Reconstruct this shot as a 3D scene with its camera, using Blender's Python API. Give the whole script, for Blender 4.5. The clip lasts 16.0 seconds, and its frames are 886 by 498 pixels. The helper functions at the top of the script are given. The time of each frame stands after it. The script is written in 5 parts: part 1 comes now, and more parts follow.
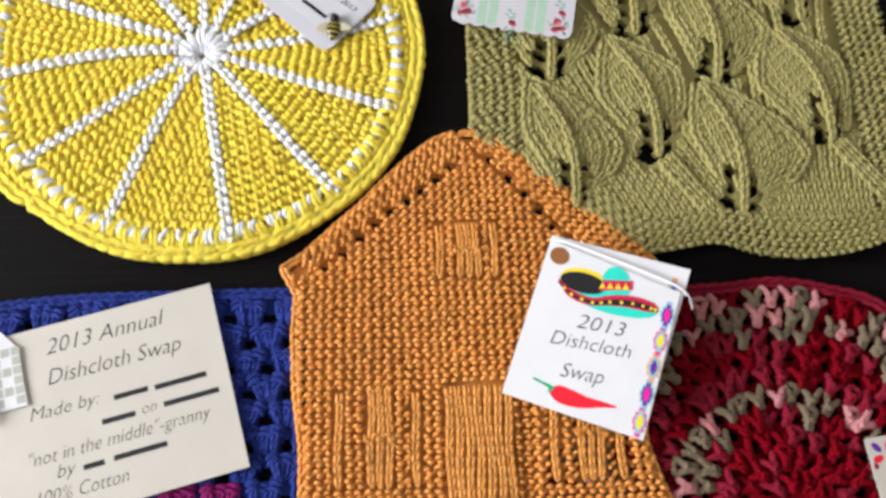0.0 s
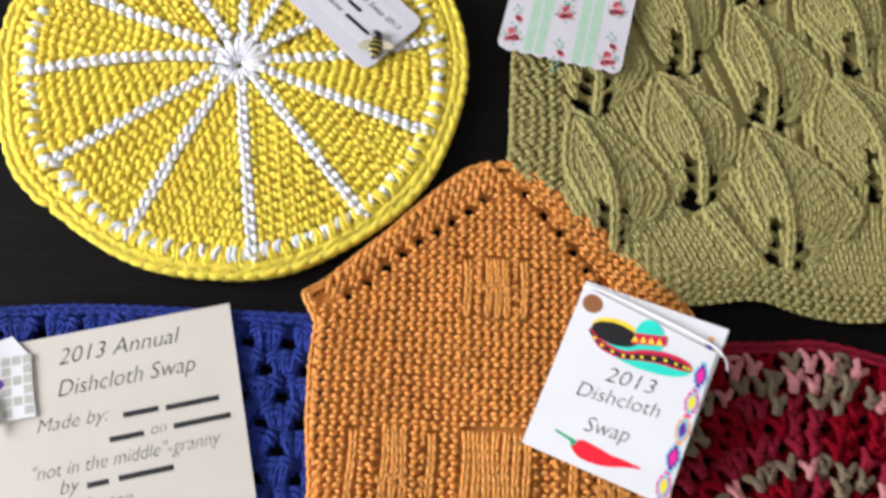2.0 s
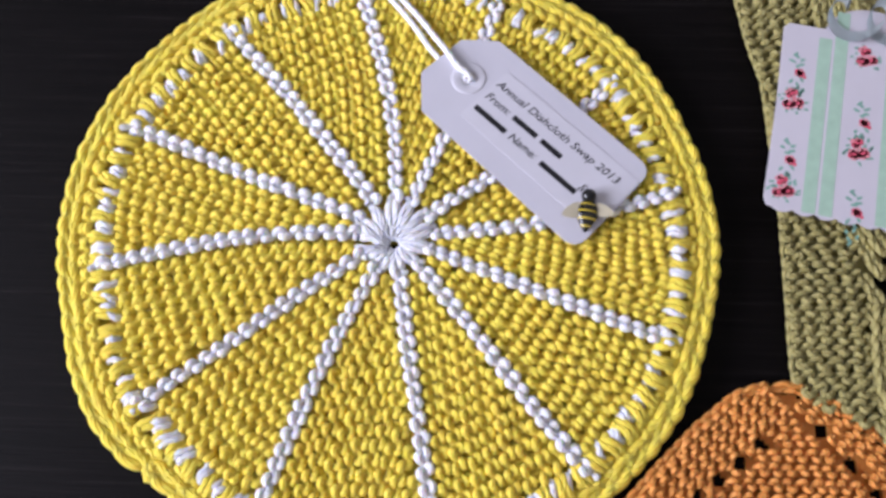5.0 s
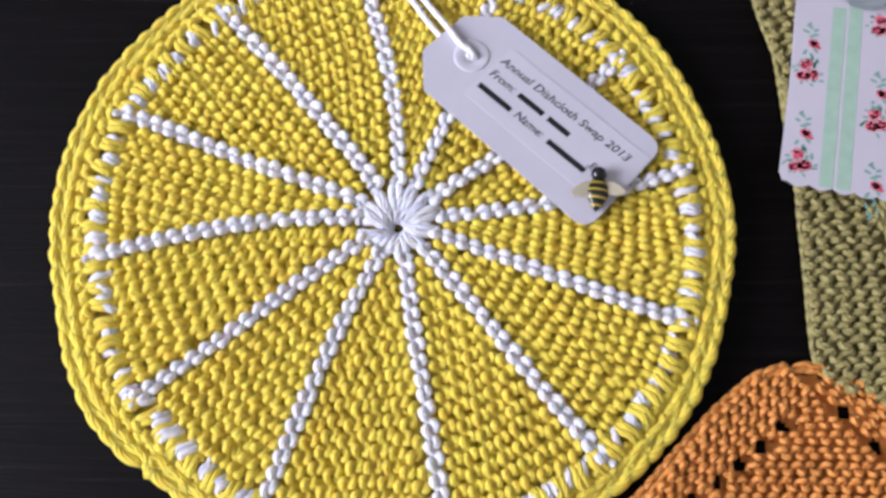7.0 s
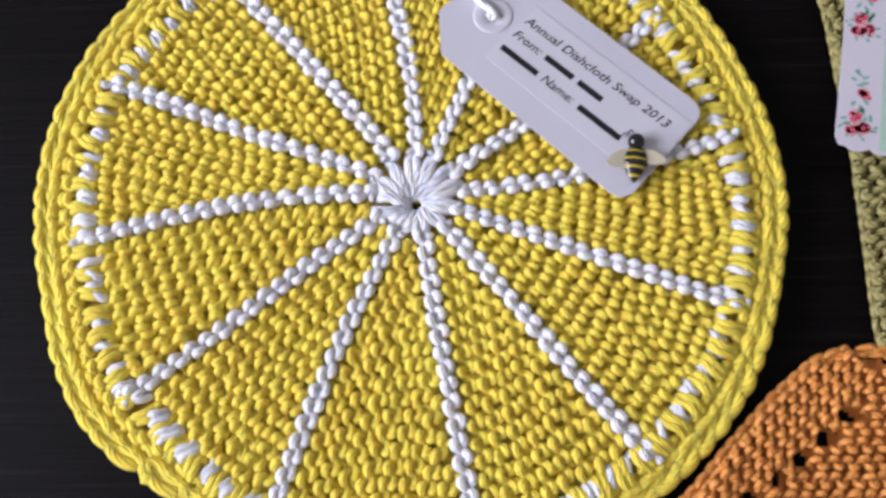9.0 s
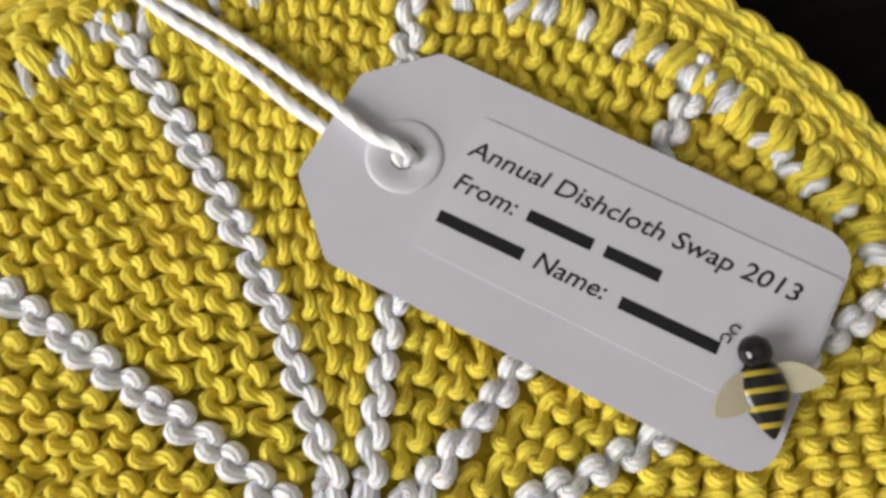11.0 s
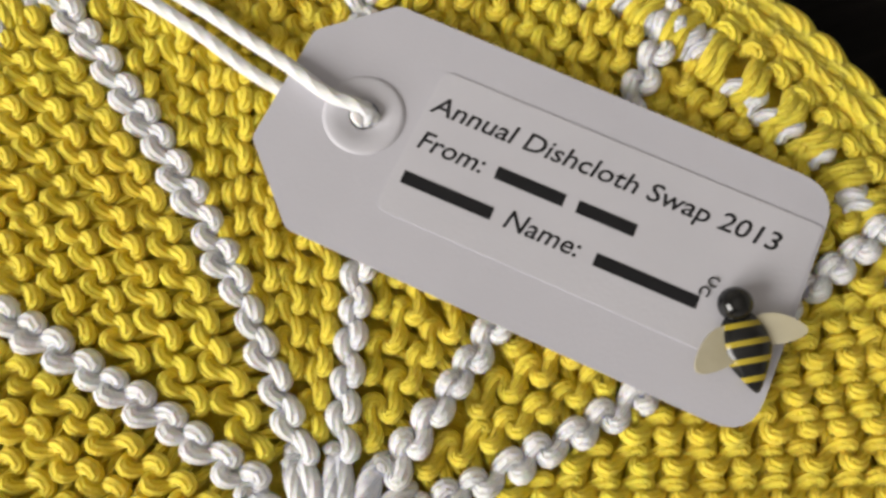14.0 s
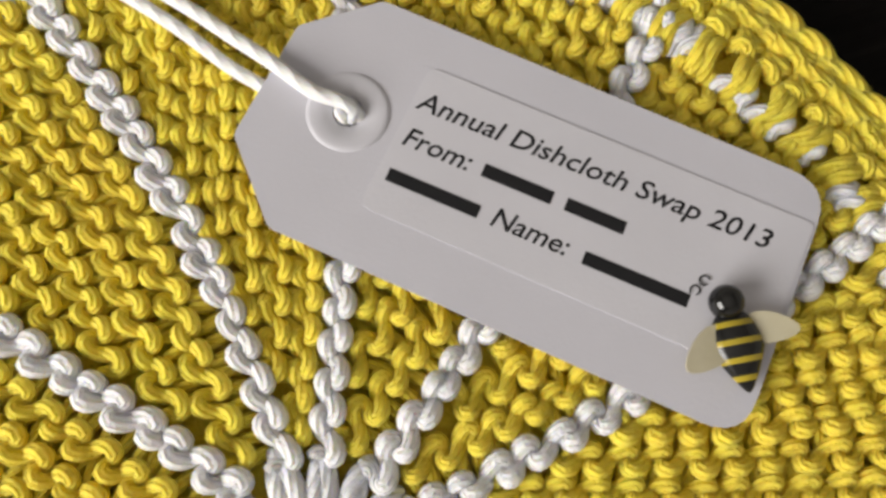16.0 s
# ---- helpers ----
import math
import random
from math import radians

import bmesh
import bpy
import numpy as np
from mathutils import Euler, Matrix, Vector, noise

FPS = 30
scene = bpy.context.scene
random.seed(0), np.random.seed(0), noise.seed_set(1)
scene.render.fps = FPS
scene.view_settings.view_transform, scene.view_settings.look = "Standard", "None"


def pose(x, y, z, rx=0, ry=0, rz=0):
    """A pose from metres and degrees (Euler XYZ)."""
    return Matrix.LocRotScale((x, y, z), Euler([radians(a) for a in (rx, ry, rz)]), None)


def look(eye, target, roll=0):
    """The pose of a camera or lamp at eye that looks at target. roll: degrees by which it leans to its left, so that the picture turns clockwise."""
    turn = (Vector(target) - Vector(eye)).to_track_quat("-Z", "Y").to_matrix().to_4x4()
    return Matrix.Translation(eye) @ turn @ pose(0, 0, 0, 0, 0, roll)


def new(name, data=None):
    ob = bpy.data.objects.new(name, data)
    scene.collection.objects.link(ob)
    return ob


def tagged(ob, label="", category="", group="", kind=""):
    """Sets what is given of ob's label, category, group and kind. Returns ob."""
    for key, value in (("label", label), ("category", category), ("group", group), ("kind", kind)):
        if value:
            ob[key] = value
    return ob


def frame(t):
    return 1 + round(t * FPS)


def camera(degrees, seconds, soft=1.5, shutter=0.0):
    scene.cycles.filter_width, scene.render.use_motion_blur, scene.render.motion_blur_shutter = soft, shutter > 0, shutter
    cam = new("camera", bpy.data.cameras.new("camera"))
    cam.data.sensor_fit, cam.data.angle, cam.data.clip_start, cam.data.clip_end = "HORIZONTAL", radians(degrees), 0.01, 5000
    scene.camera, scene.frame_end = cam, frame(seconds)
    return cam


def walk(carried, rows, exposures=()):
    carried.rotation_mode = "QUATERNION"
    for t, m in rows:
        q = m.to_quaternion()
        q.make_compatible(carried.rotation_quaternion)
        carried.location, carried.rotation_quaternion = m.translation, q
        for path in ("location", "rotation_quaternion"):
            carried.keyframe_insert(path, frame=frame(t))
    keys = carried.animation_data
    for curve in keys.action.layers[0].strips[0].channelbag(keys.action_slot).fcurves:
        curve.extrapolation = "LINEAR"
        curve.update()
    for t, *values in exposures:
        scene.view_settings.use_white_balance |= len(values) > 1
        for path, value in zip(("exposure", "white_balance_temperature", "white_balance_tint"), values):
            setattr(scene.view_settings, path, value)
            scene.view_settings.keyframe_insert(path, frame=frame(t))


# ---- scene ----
cam = camera(56.0, 16.0, soft=3.1, shutter=0.3)
# seconds, eye, yaw, pitch, roll
PATH = [
    (0, 0.10261, -0.24439, 0.38354, -7.512, -70.067, 5.671),
    (0.5, 0.10691, -0.24188, 0.37700, -9.032, -71.016, 9.380),
    (1, 0.11325, -0.24874, 0.37749, -7.839, -72.078, 8.685),
    (1.5, 0.11259, -0.23885, 0.38278, -5.674, -72.221, 6.848),
    (2, 0.09938, -0.22175, 0.37677, -3.152, -70.636, 5.899),
    (2.5, 0.07119, -0.17999, 0.35853, 1.796, -70.270, 2.082),
    (3, 0.05190, -0.13025, 0.32155, 4.426, -70.132, -1.259),
    (3.5, 0.03747, -0.09962, 0.30251, 3.177, -71.906, -1.481),
    (4, 0.02926, -0.09086, 0.29261, 3.949, -71.882, -2.170),
    (4.2, 0.02862, -0.08812, 0.29173, 4.794, -72.393, -2.998),
    (6.5, 0.02429, -0.09029, 0.28207, 6.466, -72.795, -5.283),
    (7, 0.02397, -0.08978, 0.27925, 5.889, -73.002, -5.229),
    (7.5, 0.02241, -0.09050, 0.28278, 6.113, -73.475, -6.010),
    (8, 0.02111, -0.09162, 0.28393, 4.501, -74.080, -4.536),
    (10.3, 0.00901, -0.04835, 0.18173, 8.835, -71.810, -10.176),
    (10.5, 0.00815, -0.03052, 0.17316, -2.180, -72.928, -2.465),
    (11, 0.02075, 0.01859, 0.14366, -11.520, -77.367, -4.598),
    (11.5, 0.02286, 0.02022, 0.13281, -16.294, -78.678, -2.974),
    (12, 0.02191, 0.01884, 0.13592, -18.060, -78.875, -0.812),
    (12.5, 0.02029, 0.01797, 0.13608, -21.665, -78.136, 2.671),
    (13, 0.02214, 0.01780, 0.13769, -20.723, -78.822, 1.916),
    (13.5, 0.01969, 0.01547, 0.13825, -21.404, -77.923, 2.759),
    (14, 0.02119, 0.01750, 0.13728, -20.721, -79.060, 2.131),
    (14.5, 0.02144, 0.01551, 0.13692, -20.922, -78.681, 2.196),
    (15, 0.02063, 0.01653, 0.13916, -20.139, -79.114, 1.324),
    (15.5, 0.02280, 0.01735, 0.13840, -20.586, -79.501, 1.606),
    (16, 0.02126, 0.01661, 0.13451, -24.628, -78.486, 5.716),
]
EXPOSURE = [(0.0, 0.0, 6500, 10), (2.5, -0.02, 6300, 13), (3.5, -0.22, 6000, 20), (4.2, -0.37, 5900, 23), (8.2, -0.40, 5920, 23), (10.3, -0.66, 6500, 14), (11.0, -0.70, 6900, 10), (16.0, -0.68, 7150, 10)]
walk(cam, [(t, pose(x, y, z, 90 + pitch, 0, yaw) @ pose(0, 0, 0, 0, 0, roll)) for t, x, y, z, yaw, pitch, roll in PATH], EXPOSURE)

# ---- daylight: a window in the wall beside the table ----
world = bpy.data.worlds.new("sky")
scene.world = world
world.use_nodes = True
sky = world.node_tree.nodes.new("ShaderNodeTexSky")
sky.sky_type, sky.sun_disc, sky.sun_elevation, sky.sun_rotation = "NISHITA", False, radians(40), radians(200)
world.node_tree.links.new(sky.outputs[0], world.node_tree.nodes["Background"].inputs[0])
world.node_tree.nodes["Background"].inputs[1].default_value = 0.1
lamp = bpy.data.lights.new("window_light", "AREA")
lamp.shape, lamp.size, lamp.size_y, lamp.energy, lamp.color = "RECTANGLE", 1.3, 0.9, 70.0, (0.97, 0.98, 1.0)
light = new("window_light", lamp)
light.matrix_world = look((-1.55, -0.25, 0.74), (0.1, -0.05, 0.0))


# ---- materials ----
class Nodes:
    def __init__(self, name, rough=0.6, metal=0.0, spec=0.5):
        self.m = bpy.data.materials.new(name)
        self.m.use_nodes = True
        self.t = self.m.node_tree
        self.b = self.t.nodes["Principled BSDF"]
        self.b.inputs["Roughness"].default_value = rough
        self.b.inputs["Metallic"].default_value = metal
        self.b.inputs["Specular IOR Level"].default_value = spec

    def add(self, kind, **sets):
        n = self.t.nodes.new("ShaderNode" + kind)
        for k, v in sets.items():
            n.inputs[k].default_value = v
        return n

    def link(self, a, b):
        self.t.links.new(a, b)

    def math(self, op, a, b=0.0):
        n = self.t.nodes.new("ShaderNodeMath")
        n.operation = op
        for i, v in enumerate((a, b)):
            if isinstance(v, (int, float)):
                n.inputs[i].default_value = v
            else:
                self.link(v, n.inputs[i])
        return n.outputs[0]

    def coords(self, scale=(1, 1, 1), kind="Object"):
        n = self.add("TexCoord")
        m = self.add("Mapping", Scale=scale)
        self.link(n.outputs[kind], m.inputs[0])
        return m.outputs[0]

    def noise(self, scale, detail=3.0, vec=None):
        n = self.add("TexNoise", Scale=scale, Detail=detail)
        self.link(vec or self.coords(), n.inputs["Vector"])
        return n.outputs["Fac"]

    def ramp(self, fac, *stops):
        n = self.t.nodes.new("ShaderNodeValToRGB")
        while len(n.color_ramp.elements) < len(stops):
            n.color_ramp.elements.new(0.5)
        for e, (p, c) in zip(n.color_ramp.elements, stops):
            e.position, e.color = p, (*c, 1)
        self.link(fac, n.inputs[0])
        return n.outputs[0]

    def color(self, out):
        self.link(out, self.b.inputs["Base Color"])

    def bump(self, height, distance, strength=1.0, under=None):
        n = self.add("Bump", Strength=strength, Distance=distance)
        self.link(height, n.inputs["Height"])
        if under:
            self.link(under, n.inputs["Normal"])
        self.link(n.outputs[0], self.b.inputs["Normal"])
        return n.outputs[0]


def shade(c, k):
    return tuple(min(1.0, v * k) for v in c)


def yarn_material(name, c, plies=4, depth=0.0004, vary=0.12, sheen=0.02, rough=0.8, spec=0.2, glow=0.3, reach=0.0012, fuzz=0.00022):
    """Plied cotton yarn: twisted strands along the thread, loose fibres, slightly uneven dye."""
    n = Nodes(name, rough, 0.0, spec)
    n.b.inputs["Subsurface Weight"].default_value = glow
    n.b.inputs["Subsurface Radius"].default_value = (1.0, 0.8, 0.5)
    n.b.inputs["Subsurface Scale"].default_value = reach
    n.b.inputs["Sheen Weight"].default_value = sheen
    n.b.inputs["Sheen Roughness"].default_value = 0.6
    uv = n.add("TexCoord")
    sep = n.add("SeparateXYZ")
    n.link(uv.outputs["UV"], sep.inputs[0])
    turn = n.math("ADD", n.math("MULTIPLY", sep.outputs[1], 2 * math.pi * plies), n.math("MULTIPLY", sep.outputs[0], 2 * math.pi))
    twist = n.math("ABSOLUTE", n.math("SINE", n.math("MULTIPLY", turn, 0.5)))
    fibre = n.noise(1500.0, 4.0)
    strand = n.noise(1.0, 3.0, n.coords((1.6, 22.0, 1.0), "UV"))
    under = n.bump(n.math("ADD", twist, n.math("MULTIPLY", strand, 0.8)), depth)
    n.bump(fibre, fuzz, 0.9, under)
    patch = n.noise(70.0, 3.0)
    n.color(n.ramp(n.math("ADD", n.math("MULTIPLY", patch, 0.75), n.math("MULTIPLY", fibre, 0.25)), (0.3, shade(c, 1 - vary)), (0.7, shade(c, 1 + vary))))
    return n.m


def paper_material(name, c, rough=0.6, grain=0.00003):
    n = Nodes(name, rough, 0.0, 0.35)
    n.bump(n.noise(1500.0, 4.0), grain)
    n.color(n.ramp(n.noise(45.0, 4.0), (0.3, shade(c, 0.96)), (0.7, shade(c, 1.02))))
    return n.m


def ink_material(name, c, rough=0.6):
    n = Nodes(name, rough, 0.0, 0.3)
    n.color(n.ramp(n.noise(250.0, 3.0), (0.3, shade(c, 0.94)), (0.7, shade(c, 1.06))))
    return n.m


def wood_material():
    """Dark stained wood with long pores."""
    n = Nodes("dark_wood", 0.55, 0.0, 0.08)
    v = n.coords((5.0, 160.0, 20.0))
    grain = n.noise(6.0, 5.0, v)
    pores = n.noise(22.0, 2.0, n.coords((3.0, 90.0, 20.0)))
    streak = n.noise(10.0, 4.0, n.coords((1.3, 55.0, 10.0)))
    mixed = n.math("MAXIMUM", n.math("MULTIPLY", grain, 0.62), n.math("MULTIPLY", streak, 1.0))
    n.color(n.ramp(mixed, (0.35, (0.0014, 0.0010, 0.0011)), (0.6, (0.0034, 0.0025, 0.0026)), (0.74, (0.012, 0.010, 0.010))))
    under = n.bump(grain, 0.0003, 0.5)
    n.bump(pores, 0.0002, 0.6, under)
    n.link(n.ramp(n.noise(9.0, 3.0), (0.3, (0.48, 0.48, 0.48)), (0.7, (0.64, 0.64, 0.64))), n.b.inputs["Roughness"])
    return n.m


def wall_material(name, c):
    n = Nodes(name, 0.85, 0.0, 0.2)
    n.bump(n.noise(180.0, 4.0), 0.0006)
    n.color(n.ramp(n.noise(2.0, 3.0), (0.3, shade(c, 0.95)), (0.7, c)))
    return n.m


YELLOW = yarn_material("yellow_cotton", (0.99, 0.725, 0.095), plies=8, depth=0.00034, glow=0.5, vary=0.08, reach=0.0015, fuzz=0.00045, rough=0.9, spec=0.1)
WHITE = yarn_material("white_cotton", (0.90, 0.89, 0.905), plies=8, vary=0.05, depth=0.00034, glow=0.45, reach=0.0014, fuzz=0.00045, rough=0.9, spec=0.1)
GREEN = yarn_material("sage_cotton", (0.385, 0.338, 0.122), depth=0.0006, rough=0.6, spec=0.35)
ORANGE = yarn_material("amber_cotton", (0.79, 0.322, 0.064), depth=0.0004, rough=0.55, spec=0.4)
BLUE = yarn_material("blue_cotton", (0.016, 0.036, 0.25), depth=0.0005)
MAGENTA = yarn_material("magenta_cotton", (0.22, 0.004, 0.11), depth=0.0005)
RED = yarn_material("red_cotton", (0.20, 0.001, 0.008), depth=0.0003, sheen=0.0, spec=0.06, vary=0.2)
ROSE = yarn_material("rose_cotton", (0.24, 0.012, 0.03), depth=0.0003, sheen=0.0, spec=0.06, vary=0.2)
PINK = yarn_material("pink_cotton", (0.60, 0.24, 0.25), depth=0.0003, vary=0.2, sheen=0.0)
TAUPE = yarn_material("taupe_cotton", (0.20, 0.15, 0.10), depth=0.0003, vary=0.2, sheen=0.0)
CORD = yarn_material("white_cord", (0.86, 0.86, 0.86), vary=0.02, depth=0.00015)
TWINE = yarn_material("jute_twine", (0.62, 0.5, 0.34), depth=0.0004)
WOOD = wood_material()
WALL = wall_material("white_wall", (0.78, 0.77, 0.75))
FLOOR = wall_material("brown_floor", (0.3, 0.22, 0.15))
TAG_PAPER = paper_material("white_tag_card", (0.575, 0.567, 0.62), 0.5)
LABEL_PAPER = paper_material("white_label", (0.605, 0.597, 0.645), 0.4)
CARD_PAPER = paper_material("white_card", (0.70, 0.70, 0.73), 0.45)
NOTE_PAPER = paper_material("cream_note", (0.57, 0.53, 0.475), 0.7)
INK = ink_material("black_ink", (0.012, 0.012, 0.014), 0.45)
PENCIL = ink_material("grey_pen", (0.012, 0.012, 0.015))
HAT_TEAL = ink_material("teal_print", (0.02, 0.62, 0.5))
HAT_RED = ink_material("crimson_print", (0.55, 0.01, 0.06))
HAT_YELLOW = ink_material("yellow_print", (0.85, 0.62, 0.03))
CHILI_RED = ink_material("red_print", (0.75, 0.01, 0.03))
LEAF_PRINT = ink_material("green_print", (0.02, 0.35, 0.15))
PURPLE_PRINT = ink_material("purple_print", (0.12, 0.02, 0.3))
PINK_PRINT = ink_material("pink_print", (0.75, 0.02, 0.3))
ORANGE_PRINT = ink_material("orange_print", (0.85, 0.3, 0.06))
SKY_PRINT = ink_material("sky_print", (0.2, 0.5, 0.6))
MINT_PRINT = ink_material("mint_print", (0.40, 0.58, 0.45))
ROSE_PRINT = ink_material("rose_print", (0.72, 0.1, 0.16))
BLUSH_PRINT = ink_material("blush_print", (0.82, 0.28, 0.32))
SAGE_PRINT = ink_material("sage_print", (0.22, 0.42, 0.34))
GREY_PRINT = ink_material("grey_check_print", (0.42, 0.42, 0.38))


# ---- mesh tools ----
class Mesh:
    """Collects vertices, faces and yarn coordinates of one part."""

    def __init__(self):
        self.v, self.f, self.uv, self.n = [], [], [], 0

    def plied(self, P, r, pitch=0.0095, sides=5):
        """A thread of three plies wound round one another."""
        P = np.asarray(P, float)
        T = np.gradient(P, axis=0)
        step = np.linalg.norm(T, axis=1)
        T /= step[:, None] + 1e-12
        B = np.cross(T, (0, 0, 1.0))
        B /= np.linalg.norm(B, axis=1)[:, None] + 1e-9
        N = np.cross(B, T)
        turn = 2 * math.pi * np.cumsum(step) / pitch + rng.uniform(0, 6.28)
        for k in range(3):
            a = (turn + 2 * math.pi * k / 3)[:, None]
            self.tubes(P + 0.36 * r * (np.cos(a) * B + np.sin(a) * N), 0.70 * r, sides)
        return self

    def yarn(self, P, r, sides=10):
        """A soft thick thread, a little uneven, its plies left to the material."""
        P = np.asarray(P, float)
        n = len(P)
        swell = 1 + 0.06 * np.sin(np.arange(n) * 0.9 + rng.uniform(0, 6.28)) + 0.04 * np.sin(np.arange(n) * 0.37 + rng.uniform(0, 6.28))
        return self.tubes(P, r * rng.uniform(0.95, 1.06), sides, 0.0034, swell=swell)

    def tubes(self, P, r, sides=6, twist=0.0035, taper=0.55, swell=None):
        """P: threads x points x 3."""
        P = np.asarray(P, float)
        if P.ndim == 2:
            P = P[None]
        if not len(P):
            return self
        n, m, _ = P.shape
        T = np.gradient(P, axis=1)
        T /= np.linalg.norm(T, axis=2, keepdims=True) + 1e-12
        B = np.cross(T, (0, 0, 1.0))
        size = np.linalg.norm(B, axis=2, keepdims=True)
        B = np.where(size < 0.05, np.array((1.0, 0, 0)), B / (size + 1e-9))
        N = np.cross(B, T)
        R = np.full((1, m), r) * (1.0 if swell is None else swell[None])
        R[0, 0] *= taper
        R[0, -1] *= taper
        a = np.arange(sides) * 2 * math.pi / sides
        ring = P[:, :, None] + R[:, :, None, None] * (np.cos(a)[:, None] * B[:, :, None] + np.sin(a)[:, None] * N[:, :, None])
        self.v.append(ring.reshape(-1, 3))
        base = self.n + (np.arange(n) * m * sides)[:, None, None] + (np.arange(m - 1) * sides)[None, :, None]
        k = np.arange(sides)
        k1 = (k + 1) % sides
        quads = np.stack([base + k, base + k1, base + sides + k1, base + sides + k], -1)
        self.f.append(quads.reshape(-1, 4))
        step = np.linalg.norm(np.diff(P, axis=1), axis=2)
        L = np.concatenate([np.zeros((n, 1)), np.cumsum(step, 1)], 1) / twist
        u0 = np.broadcast_to(L[:, :-1, None], (n, m - 1, sides))
        u1 = np.broadcast_to(L[:, 1:, None], (n, m - 1, sides))
        v0 = np.broadcast_to(k / sides, u0.shape)
        v1 = np.broadcast_to((k + 1) / sides, u0.shape)
        self.uv.append(np.stack([np.stack([u0, v0], -1), np.stack([u0, v1], -1), np.stack([u1, v1], -1), np.stack([u1, v0], -1)], -2).reshape(-1, 2))
        self.n += n * m * sides
        return self

    def quads(self, V, F):
        V = np.asarray(V, float)
        F = np.asarray(F, int)
        self.v.append(V)
        self.f.append(F + self.n)
        self.uv.append(np.zeros((len(F) * 4, 2)))
        self.n += len(V)
        return self

    def build(self, name, smooth=True):
        V, F, UV = np.concatenate(self.v), np.concatenate(self.f), np.concatenate(self.uv)
        me = bpy.data.meshes.new(name)
        me.vertices.add(len(V))
        me.vertices.foreach_set("co", V.ravel())
        me.loops.add(F.size)
        me.loops.foreach_set("vertex_index", F.ravel().astype(np.int32))
        me.polygons.add(len(F))
        me.polygons.foreach_set("loop_start", np.arange(0, F.size, 4, dtype=np.int32))
        me.polygons.foreach_set("use_smooth", np.full(len(F), smooth))
        layer = me.uv_layers.new(name="yarn")
        layer.data.foreach_set("uv", UV.ravel())
        me.update(calc_edges=True)
        me.validate()
        return me


def thing(name, label, category, group=""):
    return tagged(new(name), label, category, group)


def part(name, shape, material, parent, label="", kind="", smooth=True):
    """Links a Mesh, bmesh or mesh as one object under its thing."""
    if isinstance(shape, Mesh):
        me = shape.build(name, smooth)
    elif isinstance(shape, bmesh.types.BMesh):
        me = bpy.data.meshes.new(name)
        shape.normal_update()
        shape.to_mesh(me)
        shape.free()
    else:
        me = shape
    me.materials.clear()
    me.materials.append(material)
    ob = new(name, me)
    ob.parent = parent
    return tagged(ob, label, kind=kind)


def inside(poly, x, y):
    """Even-odd test of points against a polygon."""
    x, y = np.asarray(x, float), np.asarray(y, float)
    r = np.zeros(np.broadcast(x, y).shape, bool)
    for (x0, y0), (x1, y1) in zip(poly, poly[1:] + poly[:1]):
        if y0 != y1:
            r ^= ((y0 > y) != (y1 > y)) & (x < (x1 - x0) * (y - y0) / (y1 - y0) + x0)
    return r


def inset(poly, d):
    """A test for points that lie inside a polygon by at least about d."""
    def test(x, y):
        ok = inside(poly, x, y)
        for q in range(8):
            ok &= inside(poly, x + d * math.cos(q * math.pi / 4), y + d * math.sin(q * math.pi / 4))
        return ok
    return test


def fabric_base(keep, x0, x1, y0, y1, z0, z1, cell=0.002, bend=None):
    """The body of a cloth under its stitches: a solid sheet with real holes. keep(x, y) says where there is cloth."""
    nx, ny = int((x1 - x0) / cell), int((y1 - y0) / cell)
    gx, gy = np.meshgrid(x0 + (np.arange(nx) + 0.5) * cell, y0 + (np.arange(ny) + 0.5) * cell, indexing="ij")
    on = np.zeros((nx + 2, ny + 2), bool)
    on[1:-1, 1:-1] = keep(gx, gy)
    i, j = np.nonzero(on)
    X, Y = x0 + (i - 1) * cell, y0 + (j - 1) * cell
    out = Mesh()
    c = ((0, 0), (1, 0), (1, 1), (0, 1))

    def put(X, Y, corners):
        V = np.stack([np.stack([X + a * cell, Y + b * cell, np.full(len(X), z) if not bend or z == z0 else z + bend(X + a * cell, Y + b * cell)], -1) for a, b, z in corners], 1).reshape(-1, 3)
        if len(V):
            out.quads(V, np.arange(len(V)).reshape(-1, 4))

    put(X, Y, [(a, b, z1) for a, b in c])
    put(X, Y, [(a, b, z0) for a, b in reversed(c)])
    for di, dj, (a, b) in ((-1, 0, ((0, 1), (0, 0))), (1, 0, ((1, 0), (1, 1))), (0, -1, ((0, 0), (1, 0))), (0, 1, ((1, 1), (0, 1)))):
        s = ~on[i + di, j + dj]
        put(X[s], Y[s], [(*a, z0), (*b, z0), (*b, z1), (*a, z1)])
    return out


rng = np.random.default_rng(5)


def wobble(x, y, scale, seed):
    """Smooth uneven offsets, about -1 to 1."""
    return (np.sin(x * scale + 1.7 * seed + 1.3 * np.sin(y * scale * 0.7 + seed)) + np.sin(y * scale * 1.1 + 2.9 * seed + 1.1 * np.sin(x * scale * 0.6 - seed))) * 0.5


